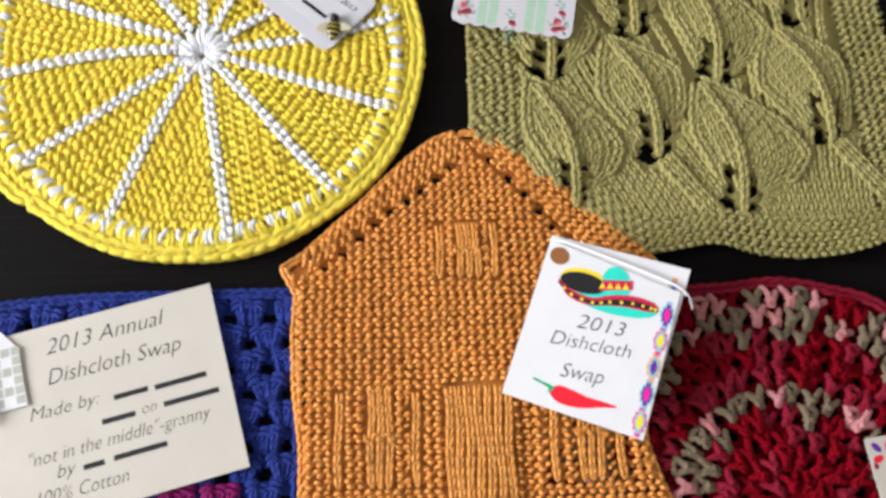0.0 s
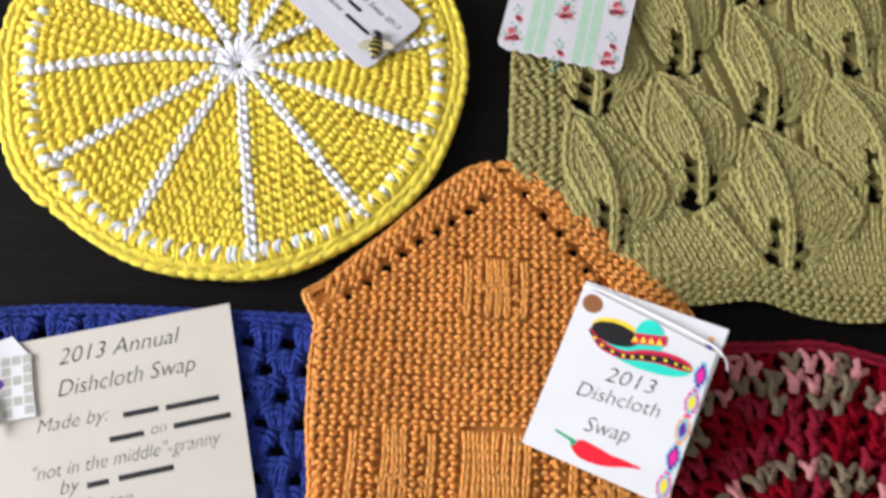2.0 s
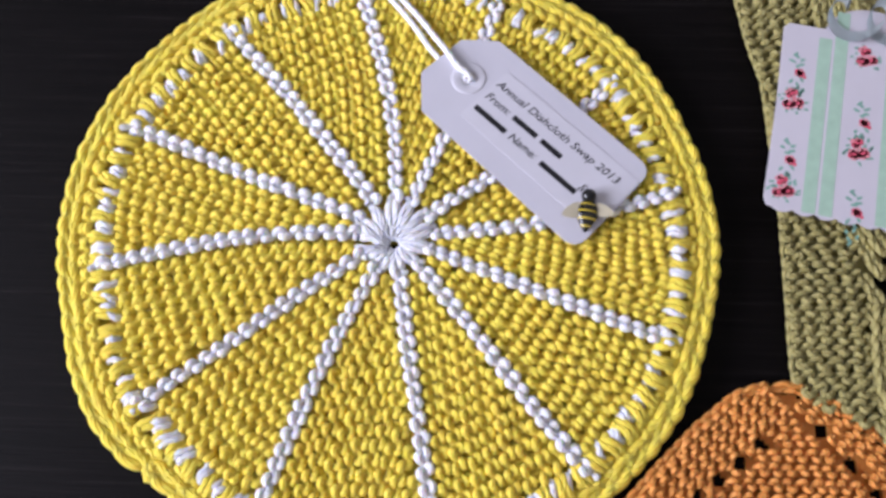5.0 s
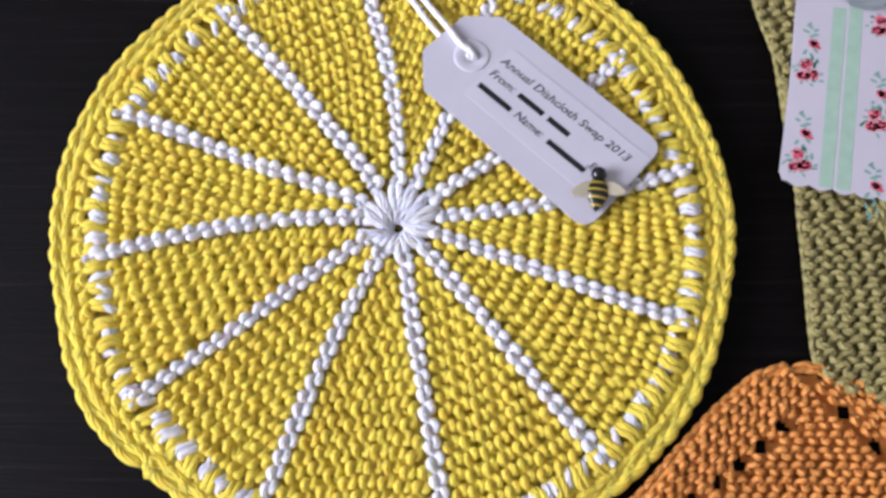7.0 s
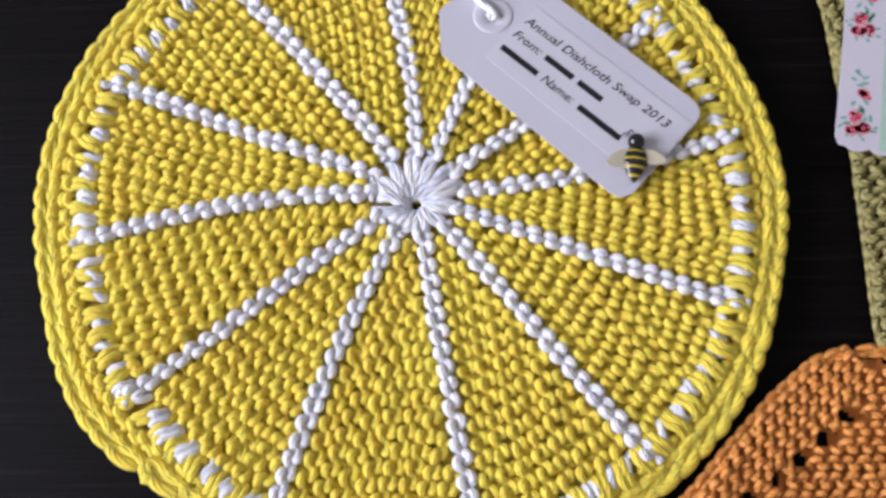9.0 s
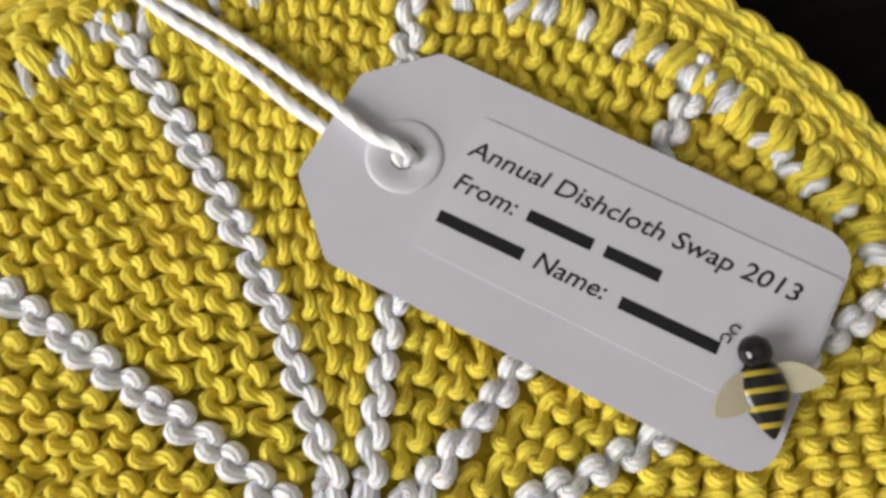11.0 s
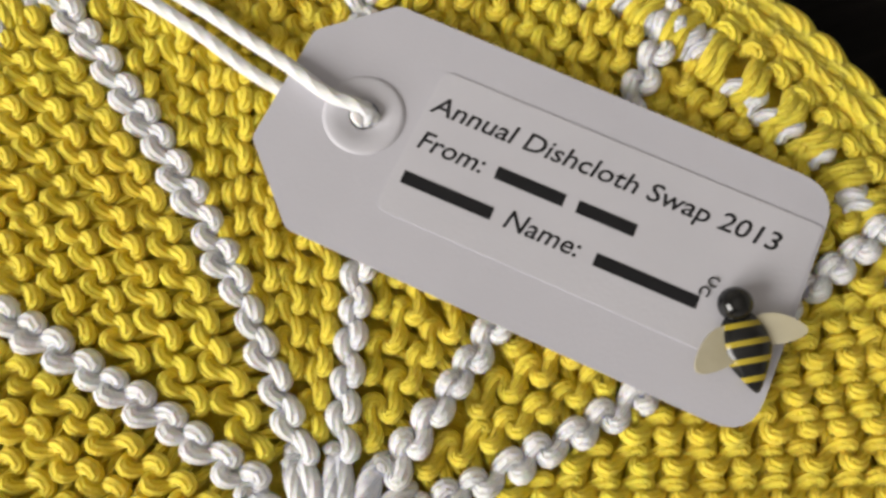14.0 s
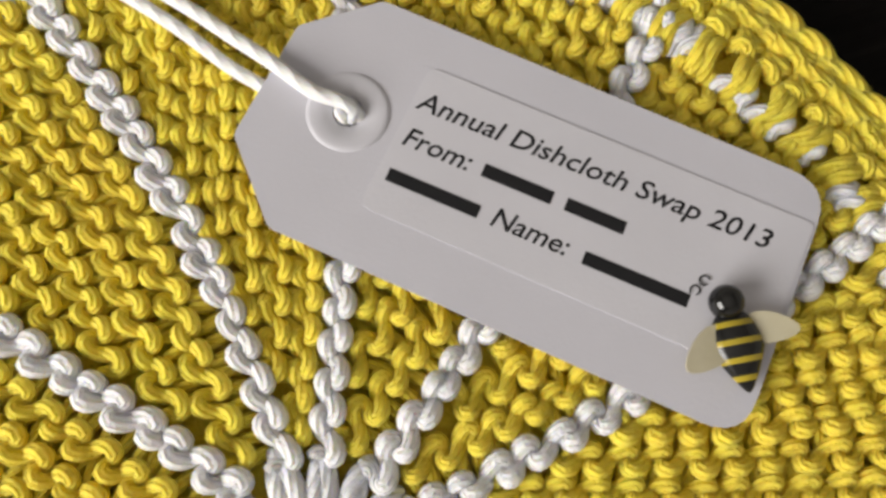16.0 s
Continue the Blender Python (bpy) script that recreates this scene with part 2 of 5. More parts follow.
def garter_row(mesh, a, b, pitch, amp, r, z, lift, holes=None, keep=None, sides=8, per=12, seed=0.0, bend=None, ply=False, warp=None, tuck=0.1):
    """One ridge of purl bumps from a to b: a thread that loops up and down the ridge."""
    a, b = np.array(a, float), np.array(b, float)
    L = np.linalg.norm(b - a)
    n = max(1, int(round(L / pitch)))
    d = (b - a) / L
    side = np.array((-d[1], d[0]))
    tau = np.linspace(0, 2 * math.pi * n, n * per + 1)
    k = tau / (2 * math.pi)
    uneven = np.interp(k, np.arange(n + 2), rng.normal(1.0, 0.17, n + 2))
    shift = np.interp(k, np.arange(n + 2), rng.normal(0.0, 0.08, n + 2)) * pitch
    high = np.interp(k, np.arange(n + 2), rng.normal(0.0, 0.0003, n + 2))
    along = k * (L / n) + 0.07 * pitch * np.sin(2 * tau) + shift + 0.17 * pitch * np.cos(tau)
    lat = amp * uneven * np.cos(tau)
    P = np.zeros((len(tau), 3))
    P[:, :2] = a + along[:, None] * d + lat[:, None] * side
    if warp:
        P[:, :2] = warp(P[:, :2])
    P[:, 0] += 0.0004 * wobble(P[:, 0], P[:, 1], 90, 1 + seed)
    P[:, 1] += 0.0004 * wobble(P[:, 0], P[:, 1], 80, 2 + seed)
    P[:, 2] = z + lift * (0.2 + 0.8 * np.cos(tau) ** 2) - tuck * lift * np.cos(tau) + high
    if bend:
        P[:, 2] += bend(P[:, 0], P[:, 1])
    ok = np.ones(len(P), bool)
    if keep:
        ok &= keep(P[:, 0], P[:, 1])
    if holes is not None and len(holes):
        ok &= np.min(np.hypot(P[:, 0, None] - holes[:, 0], P[:, 1, None] - holes[:, 1]) - holes[:, 2], 1) > 0
    run = []
    for i, good in enumerate(list(ok) + [False]):
        if good:
            run.append(i)
        elif run:
            if len(run) > 4:
                if ply:
                    mesh.yarn(P[run[0]:run[-1] + 1], r)
                else:
                    mesh.tubes(P[run[0]:run[-1] + 1], r, sides)
            run = []


def knit_column(mesh, path, pitch, half, r, sides=6, keep=None, holes=None, lift=0.0008):
    """One column of knit stitches along a path (points x 3): pairs of slanted legs."""
    path = np.asarray(path, float)
    s = np.concatenate([[0], np.cumsum(np.linalg.norm(np.diff(path, axis=0), axis=1))])
    n = int(s[-1] / pitch)
    if n < 1:
        return
    f = np.array([0.0, 0.3, 0.6, 0.85, 1.0])
    legs = []
    for i in range(n):
        at = (i + f * 1.45) * pitch
        at = np.minimum(at, s[-1])
        c = np.stack([np.interp(at, s, path[:, q]) for q in range(3)], -1)
        d = np.gradient(c, axis=0)[:, :2] + 1e-9
        d /= np.linalg.norm(d, axis=1, keepdims=True) + 1e-12
        if keep and not keep(c[2, 0], c[2, 1]):
            continue
        if holes is not None and len(holes) and np.min(np.hypot(c[2, 0] - holes[:, 0], c[2, 1] - holes[:, 1]) - 1.25 * holes[:, 2]) < 0:
            continue
        j = 1 + rng.normal(0, 0.08)
        for sign in (-1, 1):
            lat = sign * half * j * (0.18 + 0.82 * np.sin(f * math.pi * 0.62))
            leg = c.copy()
            leg[:, 0] += -d[:, 1] * lat
            leg[:, 1] += d[:, 0] * lat
            leg[:, 2] += lift * np.sin(math.pi * (0.15 + 0.75 * f)) - 0.0003 + rng.normal(0, 0.0001)
            legs.append(leg)
    mesh.tubes(legs, r, sides, taper=0.6)


def chain(mesh, path, pitch, half, r, sides=6, ply=False):
    """A crocheted chain edge along a path (points x 3): overlapping slanted loops."""
    path = np.asarray(path, float)
    s = np.concatenate([[0], np.cumsum(np.linalg.norm(np.diff(path, axis=0), axis=1))])
    f = np.linspace(0, 1, 14 if ply else 7)
    legs = []
    for i in range(int(s[-1] / pitch)):
        for sign in (-1, 1):
            at = np.clip((i + (f - 0.35) * 1.75 + 0.25 * sign) * pitch, 0, s[-1])
            c = np.stack([np.interp(at, s, path[:, q]) for q in range(3)], -1)
            d = np.gradient(c, axis=0)[:, :2]
            d /= np.linalg.norm(d, axis=1, keepdims=True) + 1e-9
            lat = sign * half * np.sin(math.pi * f) + half * 0.5 * (f - 0.5)
            c[:, 0] += -d[:, 1] * lat
            c[:, 1] += d[:, 0] * lat
            c[:, 2] += 0.0009 * np.sin(math.pi * f) + rng.normal(0, 0.00015)
            legs.append(c)
    if ply:
        for leg in legs:
            mesh.yarn(leg, r)
    else:
        mesh.tubes(legs, r, sides, taper=0.5)


def crochet_stitch(mesh, foot, head, width, r, z, sides=6, strands=3, loops=(0.78, 1.0), open_top=0.34):
    """A tall crochet stitch from foot to head: a fan of wrapped strands with a loop over its top."""
    foot, head = np.array(foot, float), np.array(head, float)
    d = head - foot
    L = np.linalg.norm(d)
    d /= L
    e = np.array((-d[1], d[0]))
    f = np.linspace(0, 1, 7)
    posts = []
    for k in range(strands):
        u = (k - (strands - 1) / 2) / max(1, (strands - 1) / 2)
        ph = rng.uniform(0, 6.28)
        lat = u * width * (0.16 + open_top * f) + 0.18 * r * np.sin(f * 9 + ph)
        P = np.zeros((7, 3))
        P[:, :2] = foot + f[:, None] * L * d + lat[:, None] * e
        P[:, 2] = z + 0.0013 * np.sin(math.pi * f) + rng.normal(0, 0.0002)
        posts.append(P)
    w = np.linspace(-0.62, 0.62, 7)
    for q in loops:
        P = np.zeros((7, 3))
        P[:, :2] = foot + (q * L - 0.12 * L * (w / 0.62) ** 2)[:, None] * d + (w * width)[:, None] * e
        P[:, 2] = z + 0.0012 * np.cos(w * 2) + (0.0006 if q < 1 else 0.0)
        posts.append(P)
    mesh.tubes(posts, r, sides, taper=0.5)


def forked_stitch(mesh, foot, head, width, r, z):
    """A short crochet stitch of thick plied yarn: two legs that part towards the top, wrapped once, under a crooked bar."""
    foot, head = np.array(foot, float), np.array(head, float)
    d = head - foot
    L = np.linalg.norm(d)
    d /= L
    e = np.array((-d[1], d[0]))
    f = np.linspace(0, 1, 9)
    twist = rng.uniform(-0.4, 0.4)
    for side in (-1, 1):
        reach = rng.uniform(0.75, 1.12)
        lat = side * (0.0007 + width * (0.42 + 0.2 * twist * side) * np.clip((f - 0.3) / 0.7, 0, 1) ** 1.3) + 0.0004 * np.sin(f * 6 + side)
        P = np.zeros((9, 3))
        P[:, :2] = foot + (f * L * reach)[:, None] * d + lat[:, None] * e
        P[:, 2] = z + 0.0024 * np.sin(math.pi * (0.12 + 0.8 * f)) + 0.0003 * side
        mesh.plied(P, r * rng.uniform(0.85, 1.05), 0.008)
    if rng.random() < 0.7:
        w = np.linspace(-1, 1, 9)
        at = rng.uniform(0.32, 0.5) * L
        P = np.zeros((9, 3))
        P[:, :2] = foot + (at + 0.0012 * twist * w)[:, None] * d + (w * 0.0023)[:, None] * e
        P[:, 2] = z + 0.0036 - 0.0030 * w ** 2
        mesh.plied(P, 0.75 * r, 0.008)
    if rng.random() < 0.65:
        return
    w = np.linspace(-1, 1, 9)
    P = np.zeros((9, 3))
    P[:, :2] = foot + (L * (0.93 + 0.14 * twist * w) - 0.0011 * w ** 2)[:, None] * d + (w * 0.52 * width)[:, None] * e
    P[:, 2] = z + 0.0010 + 0.0010 * np.cos(w * 1.5)
    mesh.plied(P, 0.8 * r, 0.008)


def slab(poly, z, thick, curl=None, cuts=1, bevel=0.0):
    """A sheet of paper or card with a polygon outline."""
    bm = bmesh.new()
    f = bm.faces.new([bm.verts.new((x, y, z)) for x, y in poly])
    if f.normal.z < 0 or sum(a[0] * b[1] - a[1] * b[0] for a, b in zip(poly, poly[1:] + poly[:1])) < 0:
        f.normal_flip()
    got = bmesh.ops.extrude_face_region(bm, geom=[f])
    for v in got["geom"]:
        if isinstance(v, bmesh.types.BMVert):
            v.co.z += thick
    bmesh.ops.recalc_face_normals(bm, faces=bm.faces)
    if curl:
        for v in bm.verts:
            v.co.z += curl(v.co.x, v.co.y)
    return bm


def round_poly(points, radii, steps=6):
    """A polygon with rounded corners."""
    out = []
    n = len(points)
    for i, (p, r) in enumerate(zip(points, radii)):
        p = Vector(p)
        if r <= 0:
            out.append(tuple(p))
            continue
        a, b = (Vector(points[i - 1]) - p).normalized(), (Vector(points[(i + 1) % n]) - p).normalized()
        for k in range(steps + 1):
            t = k / steps
            q = p + a * r * (1 - t) ** 2 + b * r * t ** 2
            out.append((q.x, q.y))
    return out


class Sheet:
    """A flat piece with its own axes: u along, v across, both in metres."""

    def __init__(self, origin, degrees):
        c, s = math.cos(radians(degrees)), math.sin(radians(degrees))
        self.o, self.u, self.w = origin, (c, s), (-s, c)
        self.degrees = degrees

    def at(self, u, v):
        return (self.o[0] + u * self.u[0] + v * self.w[0], self.o[1] + u * self.u[1] + v * self.w[1])

    def poly(self, pts):
        return [self.at(u, v) for u, v in pts]


def lettering(text, size, sheet, u, v, z, slant=0.25, weight=0.0, width=0.0, tilt=0.0):
    """Words as a thin mesh in the built-in font; width: the length to fill."""
    c = bpy.data.curves.new("lettering", "FONT")
    c.body, c.size, c.shear, c.offset, c.extrude, c.resolution_u = text, size, slant, weight, 0.00002, 3
    ob = new("lettering", c)
    bpy.context.view_layer.update()
    me = bpy.data.meshes.new_from_object(ob.evaluated_get(bpy.context.evaluated_depsgraph_get()))
    bpy.data.objects.remove(ob)
    bpy.data.curves.remove(c)
    xs = [p.co.x for p in me.vertices]
    k = width / (max(xs) - min(xs)) if width else 1.0
    x, y = sheet.at(u, v)
    me.transform(Matrix.Translation((x, y, z)) @ Matrix.Rotation(radians(sheet.degrees + tilt), 4, "Z") @ Matrix.Diagonal((k, 1, 1, 1)) @ Matrix.Translation((-min(xs), 0, 0)))
    return me


def bar(sheet, u0, u1, v, h, z, tilt=0.0):
    """A plain bar where a word is not spelled out."""
    t = math.tan(radians(tilt)) * (u1 - u0)
    return slab(sheet.poly([(u0, v), (u1, v + t), (u1, v + t + h), (u0, v + h)]), z, 0.00004)


def disc(sheet, u, v, ru, rv, z, thick=0.00004, n=20, turn=0.0, part_of=(0, 360)):
    a0, a1 = radians(part_of[0]), radians(part_of[1])
    full = part_of[1] - part_of[0] >= 360
    pts = []
    for k in range(n if full else n + 1):
        a = a0 + (a1 - a0) * k / n
        p, q = ru * math.cos(a), rv * math.sin(a)
        c, s = math.cos(radians(turn)), math.sin(radians(turn))
        pts.append((u + p * c - q * s, v + p * s + q * c))
    return slab(sheet.poly(pts), z, thick)


def box(x0, x1, y0, y1, z0, z1, bevel=0.0):
    bm = bmesh.new()
    bmesh.ops.create_cube(bm, size=1.0, matrix=Matrix.Translation(((x0 + x1) / 2, (y0 + y1) / 2, (z0 + z1) / 2)) @ Matrix.Diagonal((x1 - x0, y1 - y0, z1 - z0, 1)))
    if bevel:
        bmesh.ops.bevel(bm, geom=bm.edges[:], offset=bevel, segments=2, affect="EDGES")
    return bm


def smooth_path(points, n=40):
    """A smooth line through points of any dimension."""
    p = np.asarray(points, float)
    p = np.vstack([2 * p[0] - p[1], p, 2 * p[-1] - p[-2]])
    out = []
    per = max(2, n // (len(p) - 3))
    for i in range(1, len(p) - 2):
        for t in np.arange(per) / per:
            out.append(0.5 * (2 * p[i] + (p[i + 1] - p[i - 1]) * t + (2 * p[i - 1] - 5 * p[i] + 4 * p[i + 1] - p[i + 2]) * t * t + (3 * p[i] - p[i - 1] - 3 * p[i + 1] + p[i + 2]) * t ** 3))
    out.append(p[-2])
    return np.array(out)


# ---- the room ----
def structure(name, bm, material, label, category):
    me = bpy.data.meshes.new(name)
    bm.normal_update()
    bm.to_mesh(me)
    bm.free()
    me.materials.append(material)
    return tagged(new(name, me), label, category, kind="structure")


structure("floor", box(-1.75, 2.4, -2.0, 2.2, -0.83, -0.75), FLOOR, "plain brown floor under the table", "floor")
structure("ceiling", box(-1.75, 2.4, -2.0, 2.2, 1.75, 1.85), WALL, "plain white ceiling", "ceiling")
structure("wall_north", box(-1.75, 2.4, 2.2, 2.3, -0.75, 1.75), WALL, "plain white wall", "wall")
structure("wall_south", box(-1.75, 2.4, -2.1, -2.0, -0.75, 1.75), WALL, "plain white wall", "wall")
structure("wall_east", box(2.4, 2.5, -2.0, 2.2, -0.75, 1.75), WALL, "plain white wall", "wall")
west = box(-1.75, -1.65, -2.0, 2.2, -0.75, 0.25)
for y0, y1, z0, z1 in ((-2.0, 2.2, 1.6, 1.75), (-2.0, -0.95, 0.25, 1.6), (0.55, 2.2, 0.25, 1.6)):
    more = box(-1.75, -1.65, y0, y1, z0, z1)
    me = bpy.data.meshes.new("more")
    more.to_mesh(me)
    west.from_mesh(me)
    more.free()
    bpy.data.meshes.remove(me)
structure("wall_west", west, WALL, "plain white wall with a window opening", "wall")


def table():
    t = thing("table", "black-brown stained wooden table with a fine straight grain", "table")
    part("tabletop", box(-0.75, 1.05, -0.65, 0.55, -0.03, 0.0, 0.003), WOOD, t)
    for x in (-0.7, 0.93):
        for y in (-0.6, 0.43):
            part("leg", box(x, x + 0.07, y, y + 0.07, -0.75, -0.03, 0.003), WOOD, t)


table()

# ---- the lemon cloth ----
HUB = np.array((0.0, 0.0042))
# where the white spokes meet the rim
ENDS = [(0.019, -0.102), (0.067, -0.076), (0.098, -0.032), (0.100, 0.022), (0.079, 0.066), (0.035, 0.097), (-0.018, 0.102), (-0.065, 0.082), (-0.094, 0.041), (-0.104, -0.010), (-0.086, -0.061), (-0.042, -0.096)]
SPOKES = [math.degrees(math.atan2(y - HUB[1], x - HUB[0])) for x, y in ENDS]
SPOKES = [a + 360 if a < SPOKES[0] - 0.1 else a for a in SPOKES]
RIM = [(-90, 110.7), (-60, 110.8), (-42, 111.2), (-25, 112.1), (-9, 112.5), (9, 113.7), (32, 116.0), (46, 117.2), (70, 118.7), (95, 120.6), (120, 122.6), (137, 123.2), (150, 124.2), (165, 122.5), (180, 120.8), (195, 117.6), (213, 117.8), (224, 115.5), (240, 111.8), (250, 111.3), (270, 110.7)]
# how far each spoke has swung round, in degrees, where it leaves the middle
SWING = [-1.5, 0, -2, -10, -8, -4, -12, -5, 1, -10, -2, -4]


def lemon_rim(a):
    """Radius of the cloth's edge at an angle in degrees."""
    a = (np.asarray(a, float) + 90) % 360 - 90
    r = np.interp(a, [k for k, _ in RIM], [v / 1000 for _, v in RIM]) + 0.0005 * np.sin(np.radians(a * 9 + 40))
    step = (a - 226 + 180) % 360 - 180
    return r + np.where((step > 0) & (step < 30), -0.0022 * (1 - step / 30), 0.0)


def inner_edge(a):
    """Where the knitted segments end and the white edge stitches begin."""
    return max(0.0985, float(lemon_rim(a)) - 0.0170)


def lemon_bend(x, y):
    return 0.0007 * wobble(x, y, 55, 0.4)


def lemon_warp(P):
    """The knitting swings round a little towards the middle."""
    d = P - HUB
    r = np.hypot(d[:, 0], d[:, 1])
    a = np.degrees(np.arctan2(d[:, 1], d[:, 0]))
    a = (a - SPOKES[0]) % 360 + SPOKES[0]
    turn = np.radians(np.interp(a, SPOKES + [SPOKES[0] + 360], SWING + SWING[:1]) * np.clip(1 - r / 0.1, 0, 1))
    c, s = np.cos(turn), np.sin(turn)
    return HUB + np.stack([d[:, 0] * c - d[:, 1] * s, d[:, 0] * s + d[:, 1] * c], -1)


def lemon_cloth():
    t = thing("lemon_dishcloth", "round yellow and white knitted cotton dishcloth like a lemon slice", "dishcloth")
    full = SPOKES + [SPOKES[0] + 360]

    def keep(x, y):
        a = np.degrees(np.arctan2(y, x))
        r = np.hypot(x, y)
        return (r < lemon_rim(a) - 0.0035) & (r > 0.0025)

    part("backing", fabric_base(keep, -0.128, 0.128, -0.128, 0.128, 0.0005, 0.0042), YELLOW, t)
    pitch, gap = 0.0053, 0.0054

    def reach(p, d, rin):
        """How far along d from p the circle of the inner edge lies."""
        b = p @ d
        q = b * b - (p @ p - rin * rin)
        return -b + math.sqrt(q) if q > 0 else 0.0

    for k in range(12):
        a0, a1 = radians(full[k]), radians(full[k + 1])
        d = np.array((math.cos(a0), math.sin(a0)))
        e = np.array((-d[1], d[0]))
        m = Mesh()
        for j in range(1, 16):
            off = j * gap + 0.0005
            start = max(off / math.tan(a1 - a0) + 0.0021 / math.sin(a1 - a0), 0.0145) + rng.uniform(-0.001, 0.001)
            stop = reach(HUB + e * off, d, inner_edge(full[k] + 15) - 0.0005 + 0.001 * math.sin(k * 2.1 + j))
            if stop - start > pitch * 0.7:
                garter_row(m, HUB + d * start + e * off, HUB + d * stop + e * off, pitch, 0.00170, 0.00134, 0.0056, 0.0021, bend=lemon_bend, seed=k, per=18, ply=True, warp=lemon_warp, tuck=0.16)
                # the sunken legs that join this ridge to the next
                n = int((stop - start) / (pitch / 2))
                f = np.linspace(-0.5, 0.5, 5)
                for q in range(n):
                    u = start + (q + 0.5 + rng.uniform(-0.2, 0.2)) * pitch / 2
                    flat = HUB + d * u + e * (off - gap / 2) + (gap * f)[:, None] * (e + d * rng.uniform(-0.35, 0.35))
                    flat = lemon_warp(flat)
                    m.tubes(np.stack([flat[:, 0], flat[:, 1], 0.0050 + 0.0007 * np.cos(f * 3) + lemon_bend(flat[:, 0], flat[:, 1])], -1), 0.0011, 6)
        part("yellow_segment", m, YELLOW, t, kind="stuff")
    for k in range(12):
        a = radians(SPOKES[k])
        d = np.array((math.cos(a), math.sin(a)))
        m = Mesh()
        garter_row(m, HUB + d * 0.0125, HUB + d * reach(HUB, d, inner_edge(SPOKES[k]) + 0.0055), 0.0053, 0.00155, 0.00148, 0.0064, 0.0021, bend=lemon_bend, per=18, ply=True, warp=lemon_warp, tuck=0.1)
        part("white_spoke", m, WHITE, t)
    # gathered middle
    m = Mesh()
    for k in range(12):
        a = radians(SPOKES[k])
        for s in (-1, 1):
            f = np.linspace(0, 1, 18)
            ang = a + s * radians(9) * np.sin(math.pi * f) + rng.normal(0, 0.06)
            r = 0.0020 + 0.0125 * f * rng.uniform(0.85, 1.1)
            P = np.stack([r * np.cos(ang), 0.0042 * f + r * np.sin(ang), 0.0050 + 0.0032 * np.sin(math.pi * (0.1 + 0.75 * f))], -1)
            m.yarn(P, 0.0016)
    part("white_middle", m, WHITE, t, kind="stuff")
    # short white stitches at the rim, one for each ridge
    m = Mesh()
    y = Mesh()
    a = SPOKES[0]
    n = 0
    while a < SPOKES[0] + 359:
        c, s = math.cos(radians(a)), math.sin(radians(a))
        R = float(lemon_rim(a))
        r0, r1 = inner_edge(a) - 0.002 + rng.uniform(-0.001, 0.0015), inner_edge(a) + 0.0045 + rng.uniform(-0.0015, 0.0015)
        f = np.linspace(0, 1, 14)
        for q in (-1, 1) if rng.random() < 0.65 else (rng.choice((-1, 1)),):
            lean = rng.uniform(-0.0026, 0.0026)
            off = q * 0.0009 + lean * f + 0.0005 * np.sin(f * 7)
            r = r0 + (r1 - r0) * f
            P = np.stack([r * c - off * s, r * s + off * c, 0.0062 + 0.0018 * np.sin(math.pi * f) + lemon_bend(r * c, r * s)], -1)
            m.yarn(P, 0.0013)
        # yellow bump beside it
        b = a + 2.0
        c, s = math.cos(radians(b)), math.sin(radians(b))
        for q in (-1, 1):
            off = q * 0.001 + 0.0007 * np.cos(f * 5 + n)
            r = inner_edge(a) - 0.002 + 0.009 * f
            P = np.stack([r * c - off * s, r * s + off * c, 0.006 + 0.002 * np.sin(math.pi * f)], -1)
            y.yarn(P, 0.0014)
        a += rng.uniform(3.5, 4.6)
        n += 1
    part("white_edge_stitches", m, WHITE, t, kind="stuff")
    # crocheted border rounds
    a = np.linspace(226, 586, 2000)
    R = lemon_rim(a)
    for k in range(3):
        tau = np.radians(a) * (118 + 5 * k) + k
        rr = R - 0.0062 - 0.0046 * k + 0.0017 * np.cos(tau) * (1 + 0.2 * np.sin(a * 3.1 + k))
        ang = np.radians(a) + (0.00065 * np.sin(2 * tau) + 0.0007 * np.cos(tau)) / 0.11
        P = np.stack([rr * np.cos(ang), rr * np.sin(ang), 0.0060 + 0.0015 * np.cos(tau) ** 2 - 0.0008 * (k == 0)], -1)
        ok = rr > (np.maximum(0.0985, R - 0.0170) + 0.0055 if k else 0.0)
        run = []
        for q, good in enumerate(list(ok) + [False]):
            if good:
                run.append(q)
            elif run:
                if len(run) > 6:
                    y.yarn(P[run[0]:run[-1] + 1], 0.0015)
                run = []
    part("yellow_edge_stitches", y, YELLOW, t, kind="stuff")
    m = Mesh()
    a = np.arange(226, 586.5, 0.6)
    R = lemon_rim(a) - 0.0022
    chain(m, np.stack([R * np.cos(np.radians(a)), R * np.sin(np.radians(a)), np.full(len(a), 0.0052)], -1), 0.0074, 0.0023, 0.0019, 8, ply=True)
    chain(m, np.stack([(R + 0.0006) * np.cos(np.radians(a)), (R + 0.0006) * np.sin(np.radians(a)), np.full(len(a), 0.0024)], -1), 0.0062, 0.0018, 0.00155, 6)
    part("chain_border", m, YELLOW, t)
    m = Mesh()
